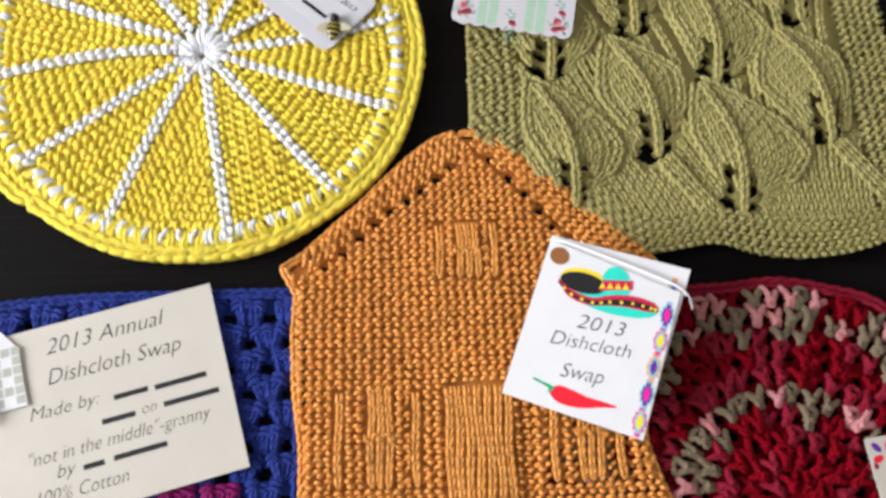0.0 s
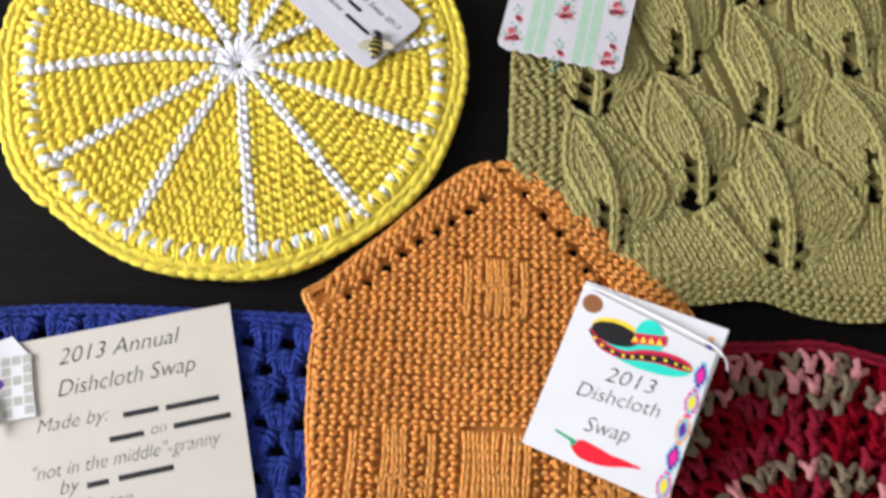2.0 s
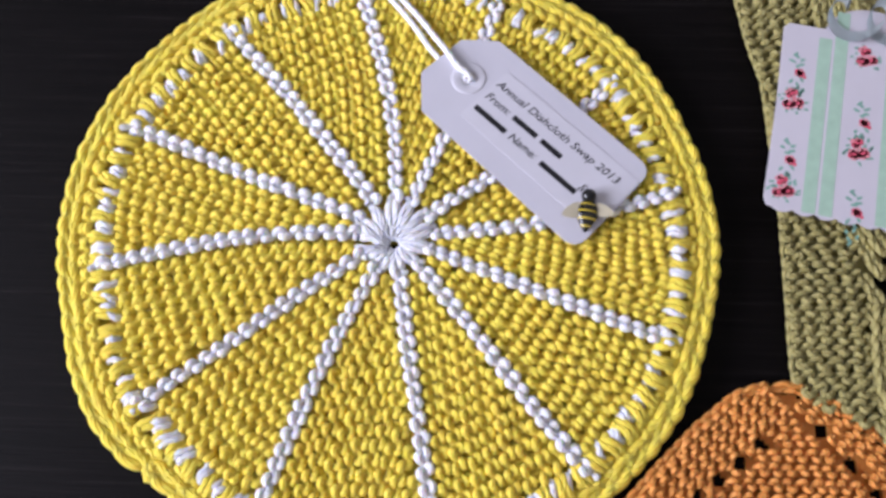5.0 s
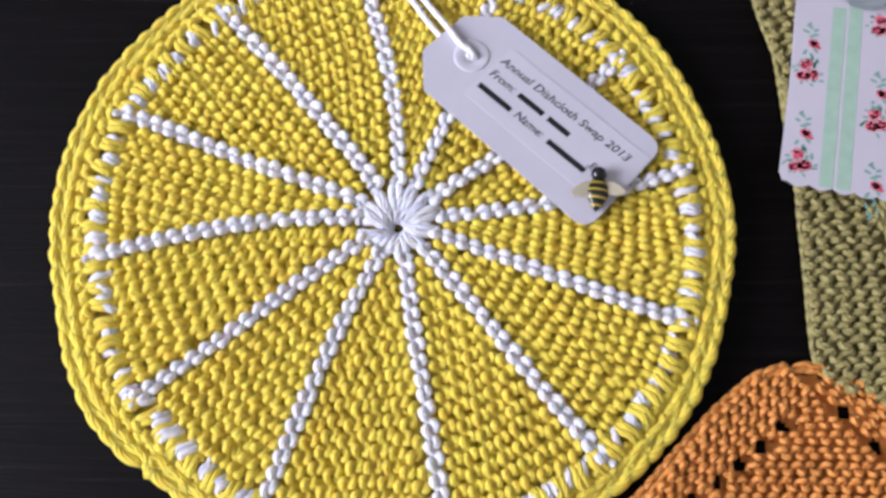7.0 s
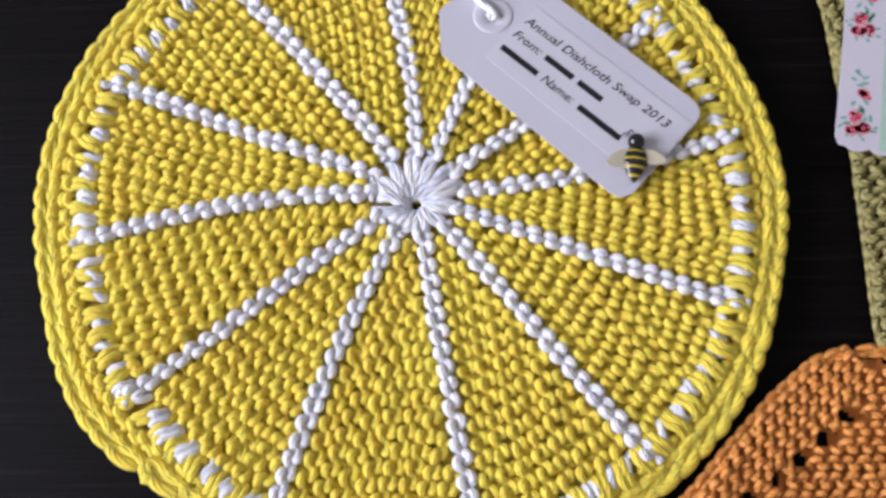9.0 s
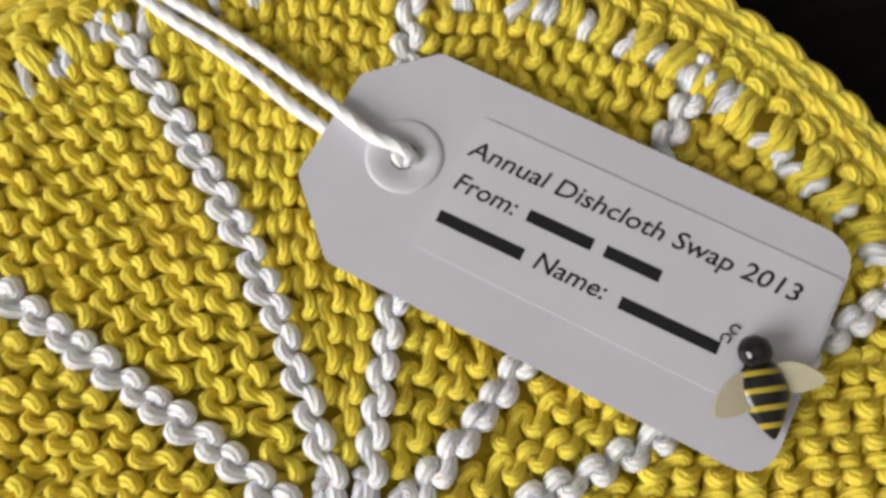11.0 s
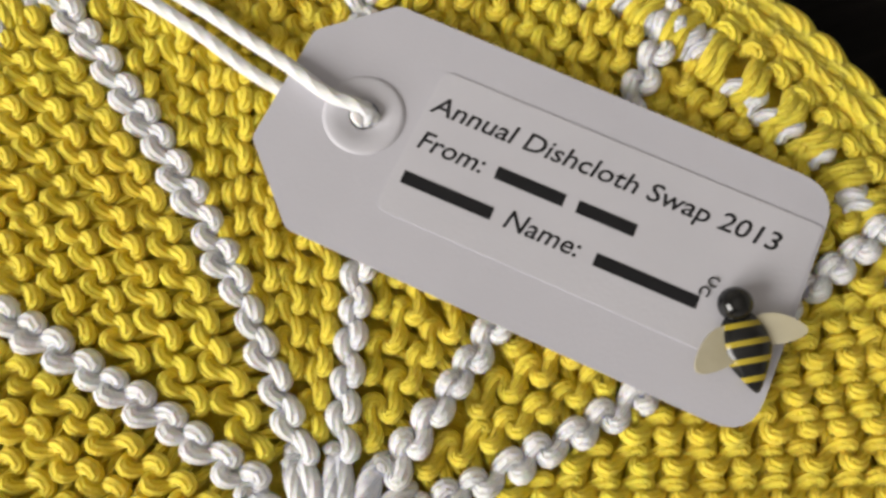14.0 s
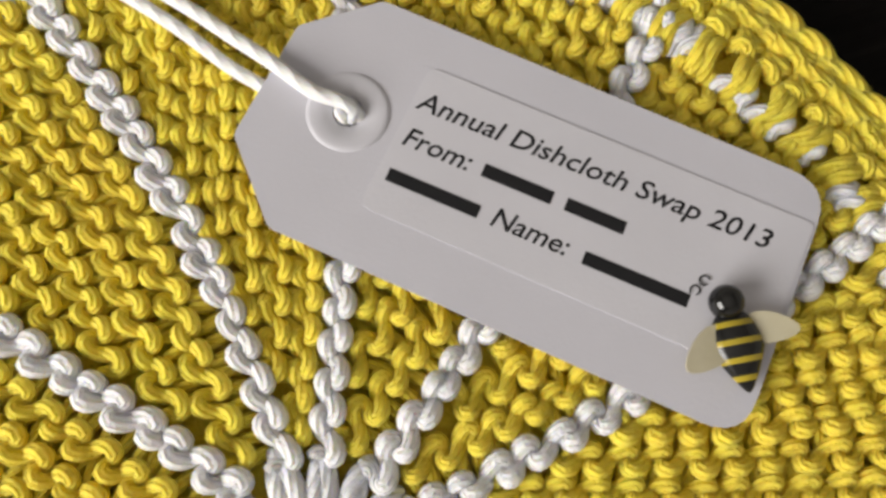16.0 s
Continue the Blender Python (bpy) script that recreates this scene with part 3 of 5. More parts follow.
    for k in range(2600):
        a, r = rng.uniform(0, 6.28), 0.116 * math.sqrt(rng.uniform(0.01, 1.0))
        r = min(r, float(lemon_rim(math.degrees(a))) - 0.001)
        f = np.linspace(0, 1, 6)
        b = rng.uniform(0, 6.28) + rng.uniform(-2, 2) * f
        L = rng.uniform(0.0012, 0.0034)
        P = np.stack([r * math.cos(a) + L * f * np.cos(b), r * math.sin(a) + L * f * np.sin(b), 0.0074 + rng.uniform(-0.0008, 0.001) + 0.0016 * np.sin(math.pi * f) * rng.uniform(0.2, 1)], -1)
        m.tubes(P, 0.000035, 3)
    part("loose_fibre", m, YELLOW, t, kind="stuff")


lemon_cloth()

# ---- the house cloth ----
HOUSE = [(0.1272, -0.0445), (0.1172, -0.0480), (0.1042, -0.0585), (0.0902, -0.0725), (0.0792, -0.0845), (0.0692, -0.0935), (0.0532, -0.1095), (0.0437, -0.1160), (0.051, -0.129), (0.050, -0.148), (0.051, -0.174), (0.0545, -0.199), (0.055, -0.218), (0.051, -0.237), (0.046, -0.262),
         (0.222, -0.262), (0.217, -0.236), (0.210, -0.217), (0.206, -0.202), (0.207, -0.160), (0.212, -0.132), (0.222, -0.119), (0.2172, -0.1115), (0.1972, -0.0910), (0.1807, -0.0760), (0.1652, -0.0610), (0.1492, -0.0495), (0.1372, -0.0445)]
ROOF_L = [(0.125, -0.0635), (0.1175, -0.0695), (0.110, -0.0755), (0.1025, -0.081), (0.0945, -0.0865), (0.087, -0.093), (0.0795, -0.1005), (0.0715, -0.1085), (0.063, -0.116)]
ROOF_R = [(0.1455, -0.0585), (0.1545, -0.069), (0.1615, -0.0785), (0.168, -0.088), (0.1745, -0.0965), (0.181, -0.104), (0.188, -0.1115), (0.196, -0.1185)]
PANELS = [(0.118, 0.1485, -0.270, -0.174), (0.0690, 0.0735, -0.219, -0.176), (0.0835, 0.0955, -0.219, -0.176), (0.1030, 0.1075, -0.219, -0.176),
          (0.1640, 0.1685, -0.219, -0.176), (0.1765, 0.1885, -0.219, -0.176), (0.1935, 0.1980, -0.219, -0.176),
          (0.1165, 0.1210, -0.125, -0.096), (0.1265, 0.1385, -0.125, -0.096), (0.1425, 0.1470, -0.125, -0.096)]


HOUSE = [(x + 0.0008, y - 0.0015) for x, y in HOUSE]
ROOF_L = [(x + 0.0008, y - 0.0015) for x, y in ROOF_L]
ROOF_R = [(x + 0.0005, y - 0.0015) for x, y in ROOF_R]


def house_bend(x, y):
    return -0.0012 + 0.0042 * np.clip((-0.065 - y) / 0.07, 0, 1) + 0.0013 * wobble(x, y, 75, 2.0) - 0.0016 * np.exp(-((x - 0.1535) / 0.004) ** 2 - ((y + 0.22) / 0.06) ** 4) + 0.0012 * np.exp(-((x - 0.134) / 0.018) ** 2 - ((y + 0.23) / 0.06) ** 2)


def house_cloth():
    t = thing("house_dishcloth", "amber cotton knitted dishcloth shaped like a house with eyelet roof", "dishcloth")
    holes = np.array([(x, y, 0.0025) for x, y in ROOF_L + ROOF_R])

    def keep(x, y):
        ok = inset(HOUSE, 0.0022)(x, y)
        for h in holes:
            ok &= np.hypot(x - h[0], y - h[1]) > 0.0024
        return ok

    part("backing", fabric_base(keep, 0.035, 0.235, -0.265, -0.04, 0.0005, 0.0030, 0.0014, house_bend), ORANGE, t)

    def body(x, y):
        roof = y < np.minimum(-0.0632 + (x - 0.1285) * 0.85, -0.0600 - (x - 0.1415) * 1.09) + 0.0010
        ok = inside(HOUSE, x, y) & (roof | (y < -0.122))
        for x0, x1, y0, y1 in PANELS:
            ok &= ~((x > x0 - 0.0004) & (x < x1 + 0.0004) & (y > y0) & (y < y1))
        return ok

    m = Mesh()
    gap = 0.0048
    y = -0.054
    row = 0
    while y > -0.262:
        garter_row(m, (0.040, y), (0.232, y), 0.0044, 0.00145, 0.00104, 0.0054, 0.0026, holes=holes, keep=body, sides=7, per=12, bend=house_bend, seed=row * 0.1)
        y -= gap
        row += 1
    part("garter_wall", m, ORANGE, t, kind="stuff")

    def edge(x, y):
        return inside(HOUSE, x, y)

    for (a, b), out in ((((0.136, -0.0545), (0.058, -0.1205)), (-0.645, 0.764)), (((0.136, -0.0520), (0.212, -0.1335)), (0.745, 0.667))):
        m = Mesh()
        for k in range(6):
            o = np.array(out) * (0.0015 + k * 0.0041)
            garter_row(m, np.array(a) + o, np.array(b) + o, 0.0046, 0.0013, 0.00108, 0.0058, 0.0018, holes=holes, keep=edge, sides=6, per=10, bend=house_bend)
        part("roof_edge", m, ORANGE, t)
    for x0, x1, y0, y1 in PANELS:
        m = Mesh()
        n = max(1, int(round((x1 - x0) / 0.0042)))
        pane = 0.008 < x1 - x0 < 0.02
        for i in range(n):
            x = x0 + (i + 0.5) * (x1 - x0) / n
            ys = np.linspace(y0, y1, 30)
            xs = x + 0.0005 * np.sin(ys * 160 + i)
            P = np.stack([xs, ys, 0.0070 + house_bend(xs, ys)], -1)
            if pane:
                mid = (y0 + y1) / 2
                knit_column(m, P[P[:, 1] < mid + 0.001], 0.0044, 0.0010, 0.00098)
                knit_column(m, P[P[:, 1] > mid - 0.001], 0.0044, 0.0010, 0.00098)
            else:
                knit_column(m, P, 0.0044, 0.0011, 0.00102)
        if pane:
            mid = (y0 + y1) / 2
            garter_row(m, (x0 - 0.002, mid), (x1 + 0.002, mid), 0.0046, 0.0013, 0.00105, 0.0066, 0.0015, sides=6, per=9, bend=house_bend)
        part("door_panel" if y0 < -0.25 else "window_panel", m, ORANGE, t, kind="stuff")
    m = Mesh()
    rim = [p for p in HOUSE]
    pts = np.array([(x, y, 0.0046 + float(house_bend(x, y))) for x, y in rim + rim[:1]])
    dense = np.concatenate([np.linspace(a, b, 12, endpoint=False) for a, b in zip(pts, pts[1:])])
    chain(m, dense, 0.0046, 0.0012, 0.00105)
    part("selvedge", m, ORANGE, t, kind="stuff")


house_cloth()

# ---- the leaf cloth ----
LEAFY = [(0.122, 0.135), (0.126, 0.110), (0.1295, 0.087), (0.134, 0.070), (0.1365, 0.015), (0.1355, -0.040), (0.137, -0.0505), (0.150, -0.0555), (0.167, -0.067), (0.183, -0.082), (0.201, -0.098), (0.216, -0.1155), (0.234, -0.113), (0.254, -0.109), (0.264, -0.112), (0.273, -0.1155), (0.285, -0.118), (0.297, -0.119), (0.320, -0.117), (0.346, -0.109), (0.362, -0.104), (0.366, 0.0), (0.370, 0.135)]
LEAFY = [(x + 0.002 if x < 0.14 else x, y) for x, y in LEAFY]
# foot and tip of each leaf, half width to each side
LEAVES = [((0.187, -0.089), (0.171, -0.017), 0.020, 0.029), ((0.180, -0.018), (0.167, 0.054), 0.018, 0.028), ((0.176, 0.053), (0.164, 0.122), 0.018, 0.028),
          ((0.232, -0.062), (0.214, 0.008), 0.026, 0.024), ((0.228, 0.010), (0.210, 0.080), 0.025, 0.024), ((0.224, 0.082), (0.211, 0.13), 0.020, 0.018),
          ((0.270, -0.095), (0.260, -0.018), 0.020, 0.040), ((0.268, -0.020), (0.258, 0.054), 0.020, 0.032), ((0.266, 0.054), (0.257, 0.125), 0.020, 0.030),
          ((0.323, -0.055), (0.303, 0.014), 0.033, 0.020), ((0.320, 0.017), (0.300, 0.086), 0.030, 0.019)]


def leaf_bend(x, y):
    return 0.0011 * wobble(x, y, 48, 3.0)


def leaf_cloth():
    t = thing("leaf_dishcloth", "sage green cotton knitted dishcloth with raised lace leaves", "dishcloth")
    holes = []
    for (fx, fy), (tx, ty), wl, wr in LEAVES:
        d = Vector((tx - fx, ty - fy)).normalized()
        e = Vector((-d.y, d.x))
        turn = math.atan2(d.y, d.x)
        for up, out, size, tilt in ((0.0030, 0.0052, 0.0037, 0.5), (0.0095, 0.0068, 0.0034, 0.7), (0.0170, 0.0062, 0.0029, 0.9), (0.0245, 0.0054, 0.0024, 1.0),
                                    (0.0045, -0.0050, 0.0036, -0.5), (0.0120, -0.0062, 0.0032, -0.7), (0.0195, -0.0056, 0.0026, -0.9)):
            bow = 0.007 * math.sin(3.4 * up / math.hypot(tx - fx, ty - fy))
            p = Vector((fx, fy)) + d * (up + rng.uniform(-0.001, 0.001)) + e * (out * rng.uniform(0.85, 1.15) - bow)
            holes.append((p.x, p.y, size * rng.uniform(1.1, 1.4), turn + math.pi / 2 - tilt))
    holes = np.array(holes)

    def keep(x, y):
        ok = inset(LEAFY, 0.0028)(x, y)
        for h in holes:
            c, n = math.cos(h[3]), math.sin(h[3])
            ok &= np.hypot(((x - h[0]) * c + (y - h[1]) * n) / 1.25, ((y - h[1]) * c - (x - h[0]) * n) / 0.7) > h[2]
        return ok

    part("backing", fabric_base(keep, 0.115, 0.38, -0.125, 0.14, 0.0005, 0.0036, 0.0012), GREEN, t)

    def profile(q, peak):
        """How a half leaf widens from its foot and closes towards its tip."""
        grow = np.clip(q / peak, 0, 1) ** 0.75
        room = np.clip((1 - q) / (1 - peak), 0, 1) ** 0.85
        return grow, 1 / (1 / (grow + 0.01) ** 5 + 1 / (room + 0.01) ** 5) ** 0.2

    def halves(k, wl, wr):
        upper = k in (3, 4, 5, 9, 10)
        return ((1, wl, 0.55 if upper else 0.60), (-1, wr, 0.60 if upper else 0.36))

    def in_leaf(x, y):
        got = False
        for k, ((fx, fy), (tx, ty), wl, wr) in enumerate(LEAVES):
            L = math.hypot(tx - fx, ty - fy)
            dx, dy = (tx - fx) / L, (ty - fy) / L
            q = ((x - fx) * dx + (y - fy) * dy) / L
            if not 0.02 < q < 0.98:
                continue
            lat = (y - fy) * dx - (x - fx) * dy + 0.007 * math.sin(q * 3.4)
            for side, w, peak in halves(k, wl, wr):
                got |= 0 <= side * lat < w * profile(q, peak)[1] - 0.001
        return got

    def border(x, y):
        low = np.interp(x, [0.13, 0.216, 0.254, 0.297, 0.362], [-0.07, -0.104, -0.0975, -0.1035, -0.092])
        return inside(LEAFY, x, y) & ((x < 0.1615) | (x > 0.338) | (y < low))

    m = Mesh()
    y = 0.132
    while y > -0.072:
        left = float(np.interp(y, [q[1] for q in reversed(LEAFY[:7])], [q[0] for q in reversed(LEAFY[:7])]))
        garter_row(m, (left - 0.0004 + rng.uniform(-0.0012, 0.0012), y), (0.1625, y), 0.0056, 0.0017, 0.0013, 0.0052, 0.0020, keep=lambda x, y: inside([(q - 0.004, r) if q < 0.14 else (q, r) for q, r in LEAFY], x, y), sides=6, per=10, bend=leaf_bend)
        y -= 0.0046
    y = 0.132
    while y > -0.09:
        garter_row(m, (0.336, y), (0.372, y), 0.0052, 0.0015, 0.0012, 0.0052, 0.0018, keep=border, sides=6, per=10, bend=leaf_bend)
        y -= 0.0046
    part("side_border", m, GREEN, t, kind="stuff")
    m = Mesh()
    xs = np.linspace(0.165, 0.366, 90)
    edge = np.interp(xs, [p[0] for p in LEAFY[7:21]], [p[1] for p in LEAFY[7:21]])
    edge = np.convolve(np.pad(edge, 4, mode="edge"), np.ones(9) / 9, mode="valid")
    for k in range(4):
        # ridge that follows the scalloped hem
        tau = np.linspace(0, 2 * math.pi * 43, 43 * 10)
        x = 0.165 + tau / (2 * math.pi * 43) * 0.2 + 0.0005 * np.sin(2 * tau) + 0.0005 * np.cos(tau)
        yy = np.interp(x, xs, edge) + 0.0028 + k * 0.0050 * (1 - 0.1 * np.sin(x * 60)) + 0.0016 * np.cos(tau)
        P = np.stack([x, yy, 0.0052 + 0.0022 * (0.2 + 0.8 * np.cos(tau) ** 2) + leaf_bend(x, yy)], -1)
        P = P[(x > 0.19) & inside(LEAFY, x, yy)]
        m.tubes(P, 0.00118, 7)
    part("hem_border", m, GREEN, t, kind="stuff")

    def field(x, y):
        return inside(LEAFY, x, y) & (x > 0.163) & (x < 0.337) & ~border(x, y)

    m = Mesh()
    for i in range(-14, 62):
        x = 0.160 + i * 0.0054
        ys = np.linspace(-0.118, 0.133, 120)
        xs2 = x + 0.002 * np.sin(ys * 70 + x * 30) - float(np.interp(x, [0.20, 0.25, 0.29, 0.33], [0.62, 0.5, 0.05, -0.15])) * (ys + 0.08)
        knit_column(m, np.stack([xs2, ys, 0.0052 + leaf_bend(xs2, ys)], -1), 0.0058, 0.0015, 0.00140, lift=0.0013, keep=lambda x, y: field(x, y) and not in_leaf(x, y), holes=holes)
    part("knit_ground", m, GREEN, t, kind="stuff")
    for k, ((fx, fy), (tx, ty), wl, wr) in enumerate(LEAVES):
        m = Mesh()
        f, tip = np.array((fx, fy)), np.array((tx, ty))
        d = tip - f
        L = np.linalg.norm(d)
        d /= L
        e = np.array((-d[1], d[0]))
        q = np.linspace(0.0, 1.0, 60)
        for side, w, peak in halves(k, wl, wr):
            n = int(round(w / 0.0050))
            grow, shape = profile(q, peak)
            carry = 0.5 * grow + 0.5 * shape
            for i in range(n + 1):
                u = i / n
                if side < 0 and i == 0:
                    continue
                lat = side * u * w * carry - 0.007 * np.sin(q * 3.4)
                ok = (q < 0.99) if i == 0 else (u * carry < shape + 0.01) & (q > 0.05 + 0.14 * (1 - u))
                if ok.sum() < 5:
                    continue
                arch = 0.0026 * (1 - u ** 2) * np.sin(math.pi * q) + (0.0016 if i == 0 else 0.0)
                P = np.zeros((60, 3))
                P[:, :2] = f + (q * L)[:, None] * d + lat[:, None] * e
                P[:, 2] = 0.0054 + arch + leaf_bend(P[:, 0], P[:, 1])
                knit_column(m, P[ok], 0.0058, 0.0014, 0.00132, lift=0.0012, keep=lambda x, y: inside(LEAFY, x, y) & (y < 0.132), holes=None if i == 0 else holes)
            # the raised line of decreases that closes the leaf towards its tip
            lat = side * w * shape - 0.007 * np.sin(q * 3.4)
            P = np.zeros((60, 3))
            P[:, :2] = f + (q * L)[:, None] * d + lat[:, None] * e
            P[:, 2] = 0.0070 + leaf_bend(P[:, 0], P[:, 1])
            knit_column(m, P[q > 0.45 * peak], 0.0054, 0.0019, 0.0014, keep=lambda x, y: inside(LEAFY, x, y) & (y < 0.132))
        if k in (3, 9):
            # the stem runs on down towards the hem
            for o in (0.0, 0.0052):
                h = np.linspace(0, 1, 30)
                stem = np.stack([fx + o * 0.8 + 0.023 * h, fy - 0.002 + o * 0.6 - 0.033 * h, 0.0064 - 0.0008 * h], -1)
                knit_column(m, stem, 0.0058, 0.0016, 0.0014, lift=0.0013)
        if m.n:
            part("leaf", m, GREEN, t, kind="stuff")
    m = Mesh()
    pts = np.array([(x + 0.0014, y, 0.0028) for x, y in LEAFY[:7]])
    dense = np.concatenate([np.linspace(a, b, 14, endpoint=False) for a, b in zip(pts, pts[1:])])
    chain(m, dense, 0.0046, 0.0013, 0.00105)
    part("selvedge", m, GREEN, t, kind="stuff")


leaf_cloth()


# ---- the granny square ----
def granny_cloth():
    t = thing("granny_dishcloth", "royal blue crocheted granny square dishcloth with a magenta motif", "dishcloth")
    x0, x1, y1 = -0.150, 0.054, -0.128

    def top(x):
        return y1 - 0.9 * np.clip(-0.03 - x, 0, 1) ** 2 * 1.2

    holes = []
    blue, mag = Mesh(), Mesh()
    step, row = 0.0185, 0.0118
    for i in range(10):
        y = y1 - 0.0045 - i * row
        shift = 0.5 * (i % 2)
        for k in range(-1, 12):
            x = x1 - 0.006 - (k + shift) * step
            if not x0 < x < x1 - 0.003:
                continue
            holes.append((x + step / 2, y - row * 0.72, 0.0034))
            drop = float(top(x)) - y1
            hot = math.hypot((x - 0.010) / 1.15, y + 0.236) < 0.0245
            target = mag if hot else blue
            for s in (-1, 0, 1):
                jig = rng.uniform(-0.0012, 0.0012)
                crochet_stitch(target, (x + s * 0.0026 + jig, y + drop - row * 0.98), (x + s * 0.0057 - jig, y + drop + rng.uniform(-0.001, 0.001)), rng.uniform(0.0044, 0.0062), 0.00125, 0.0054 + rng.uniform(-0.0006, 0.0006), strands=2)
    holes = np.array(holes)

    def keep(x, y):
        ok = (x > x0) & (x < x1) & (y < top(x) - 0.002) & (y > -0.268)
        for h in holes:
            ok &= np.hypot(x - h[0], y - h[1]) > h[2]
        return ok

    part("backing", fabric_base(keep, -0.155, 0.06, -0.27, -0.12, 0.0005, 0.0040), BLUE, t)
    part("blue_crochet", blue, BLUE, t, kind="stuff")
    part("magenta_crochet", mag, MAGENTA, t, kind="stuff")
    m = Mesh()
    xs = np.linspace(x0, x1, 120)
    chain(m, np.stack([xs, top(xs) - 0.001, np.full(120, 0.0062)], -1), 0.0056, 0.0016, 0.0012)
    chain(m, np.stack([np.full(60, x1 - 0.001), np.linspace(-0.268, y1, 60), np.full(60, 0.005)], -1), 0.0056, 0.0016, 0.0012)
    part("chain_border", m, BLUE, t)


granny_cloth()


# ---- the round crocheted cloth ----
def round_cloth():
    t = thing("round_dishcloth", "round crocheted dishcloth in red, rose, pink and taupe cotton", "dishcloth")
    cx, cy, R = 0.272, -0.236, 0.107

    def edge(a):
        return R + 0.0018 * np.sin(a * 7) + 0.001 * np.sin(a * 13 + 1)

    sets = {"red": Mesh(), "rose": Mesh(), "pink": Mesh(), "taupe": Mesh()}
    holes = []
    r, ring = 0.010, 0
    while r < R - 0.008:
        h = 0.0094
        n = max(8, int(2 * math.pi * (r + h * 0.6) / 0.0086))
        for k in range(n):
            a = 2 * math.pi * (k + 0.5 * (ring % 2)) / n + ring * 0.07
            run = (r * 90 + k / n * (3 + ring * 0.9) + ring * 0.37) % 2.2
            if ring in (4, 8):
                name = "taupe" if run % 0.7 < 0.45 else "pink"
            elif ring == 9:
                name = "pink" if run % 0.6 < 0.2 else ("taupe" if run % 0.6 < 0.32 else "red")
            elif ring in (3, 7):
                name = "taupe" if run % 0.9 < 0.28 else ("rose" if run % 0.9 < 0.6 else "red")
            elif ring in (5, 10):
                name = "rose" if run % 0.8 < 0.5 else "red"
            else:
                name = "red" if run % 1.1 < 0.8 else "rose"
            wob = rng.uniform(-0.0015, 0.0015)
            a += rng.uniform(-0.02, 0.02)
            c, s = math.cos(a), math.sin(a)
            lean = rng.uniform(-0.0036, 0.0036)
            forked_stitch(sets[name], (cx + (r - 0.001) * c - lean * s, cy + (r - 0.001) * s + lean * c), (cx + (r + h + wob) * c, cy + (r + h + wob) * s), rng.uniform(0.0062, 0.0090), 0.00185, 0.0050 + rng.uniform(-0.0014, 0.0010))
            a2 = a + math.pi / n
            holes.append((cx + (r + h * 0.35) * math.cos(a2), cy + (r + h * 0.35) * math.sin(a2), 0.0026))
        r += h
        ring += 1
    holes = np.array(holes)

    def keep(x, y):
        a = np.arctan2(y - cy, x - cx)
        ok = np.hypot(x - cx, y - cy) < edge(a) - 0.003
        for h in holes:
            ok &= np.hypot(x - h[0], y - h[1]) > h[2]
        return ok

    part("backing", fabric_base(keep, cx - 0.12, cx + 0.12, cy - 0.12, cy + 0.12, 0.0005, 0.0036), RED, t)
    for name, mat in (("red", RED), ("rose", ROSE), ("pink", PINK), ("taupe", TAUPE)):
        part(name + "_stitches", sets[name], mat, t, kind="stuff")
    m = Mesh()
    a = np.linspace(0, 2 * math.pi, 400)
    chain(m, np.stack([cx + edge(a) * np.cos(a), cy + edge(a) * np.sin(a), np.full(400, 0.0048)], -1), 0.0066, 0.0019, 0.0014)
    part("chain_border", m, ROSE, t)


round_cloth()


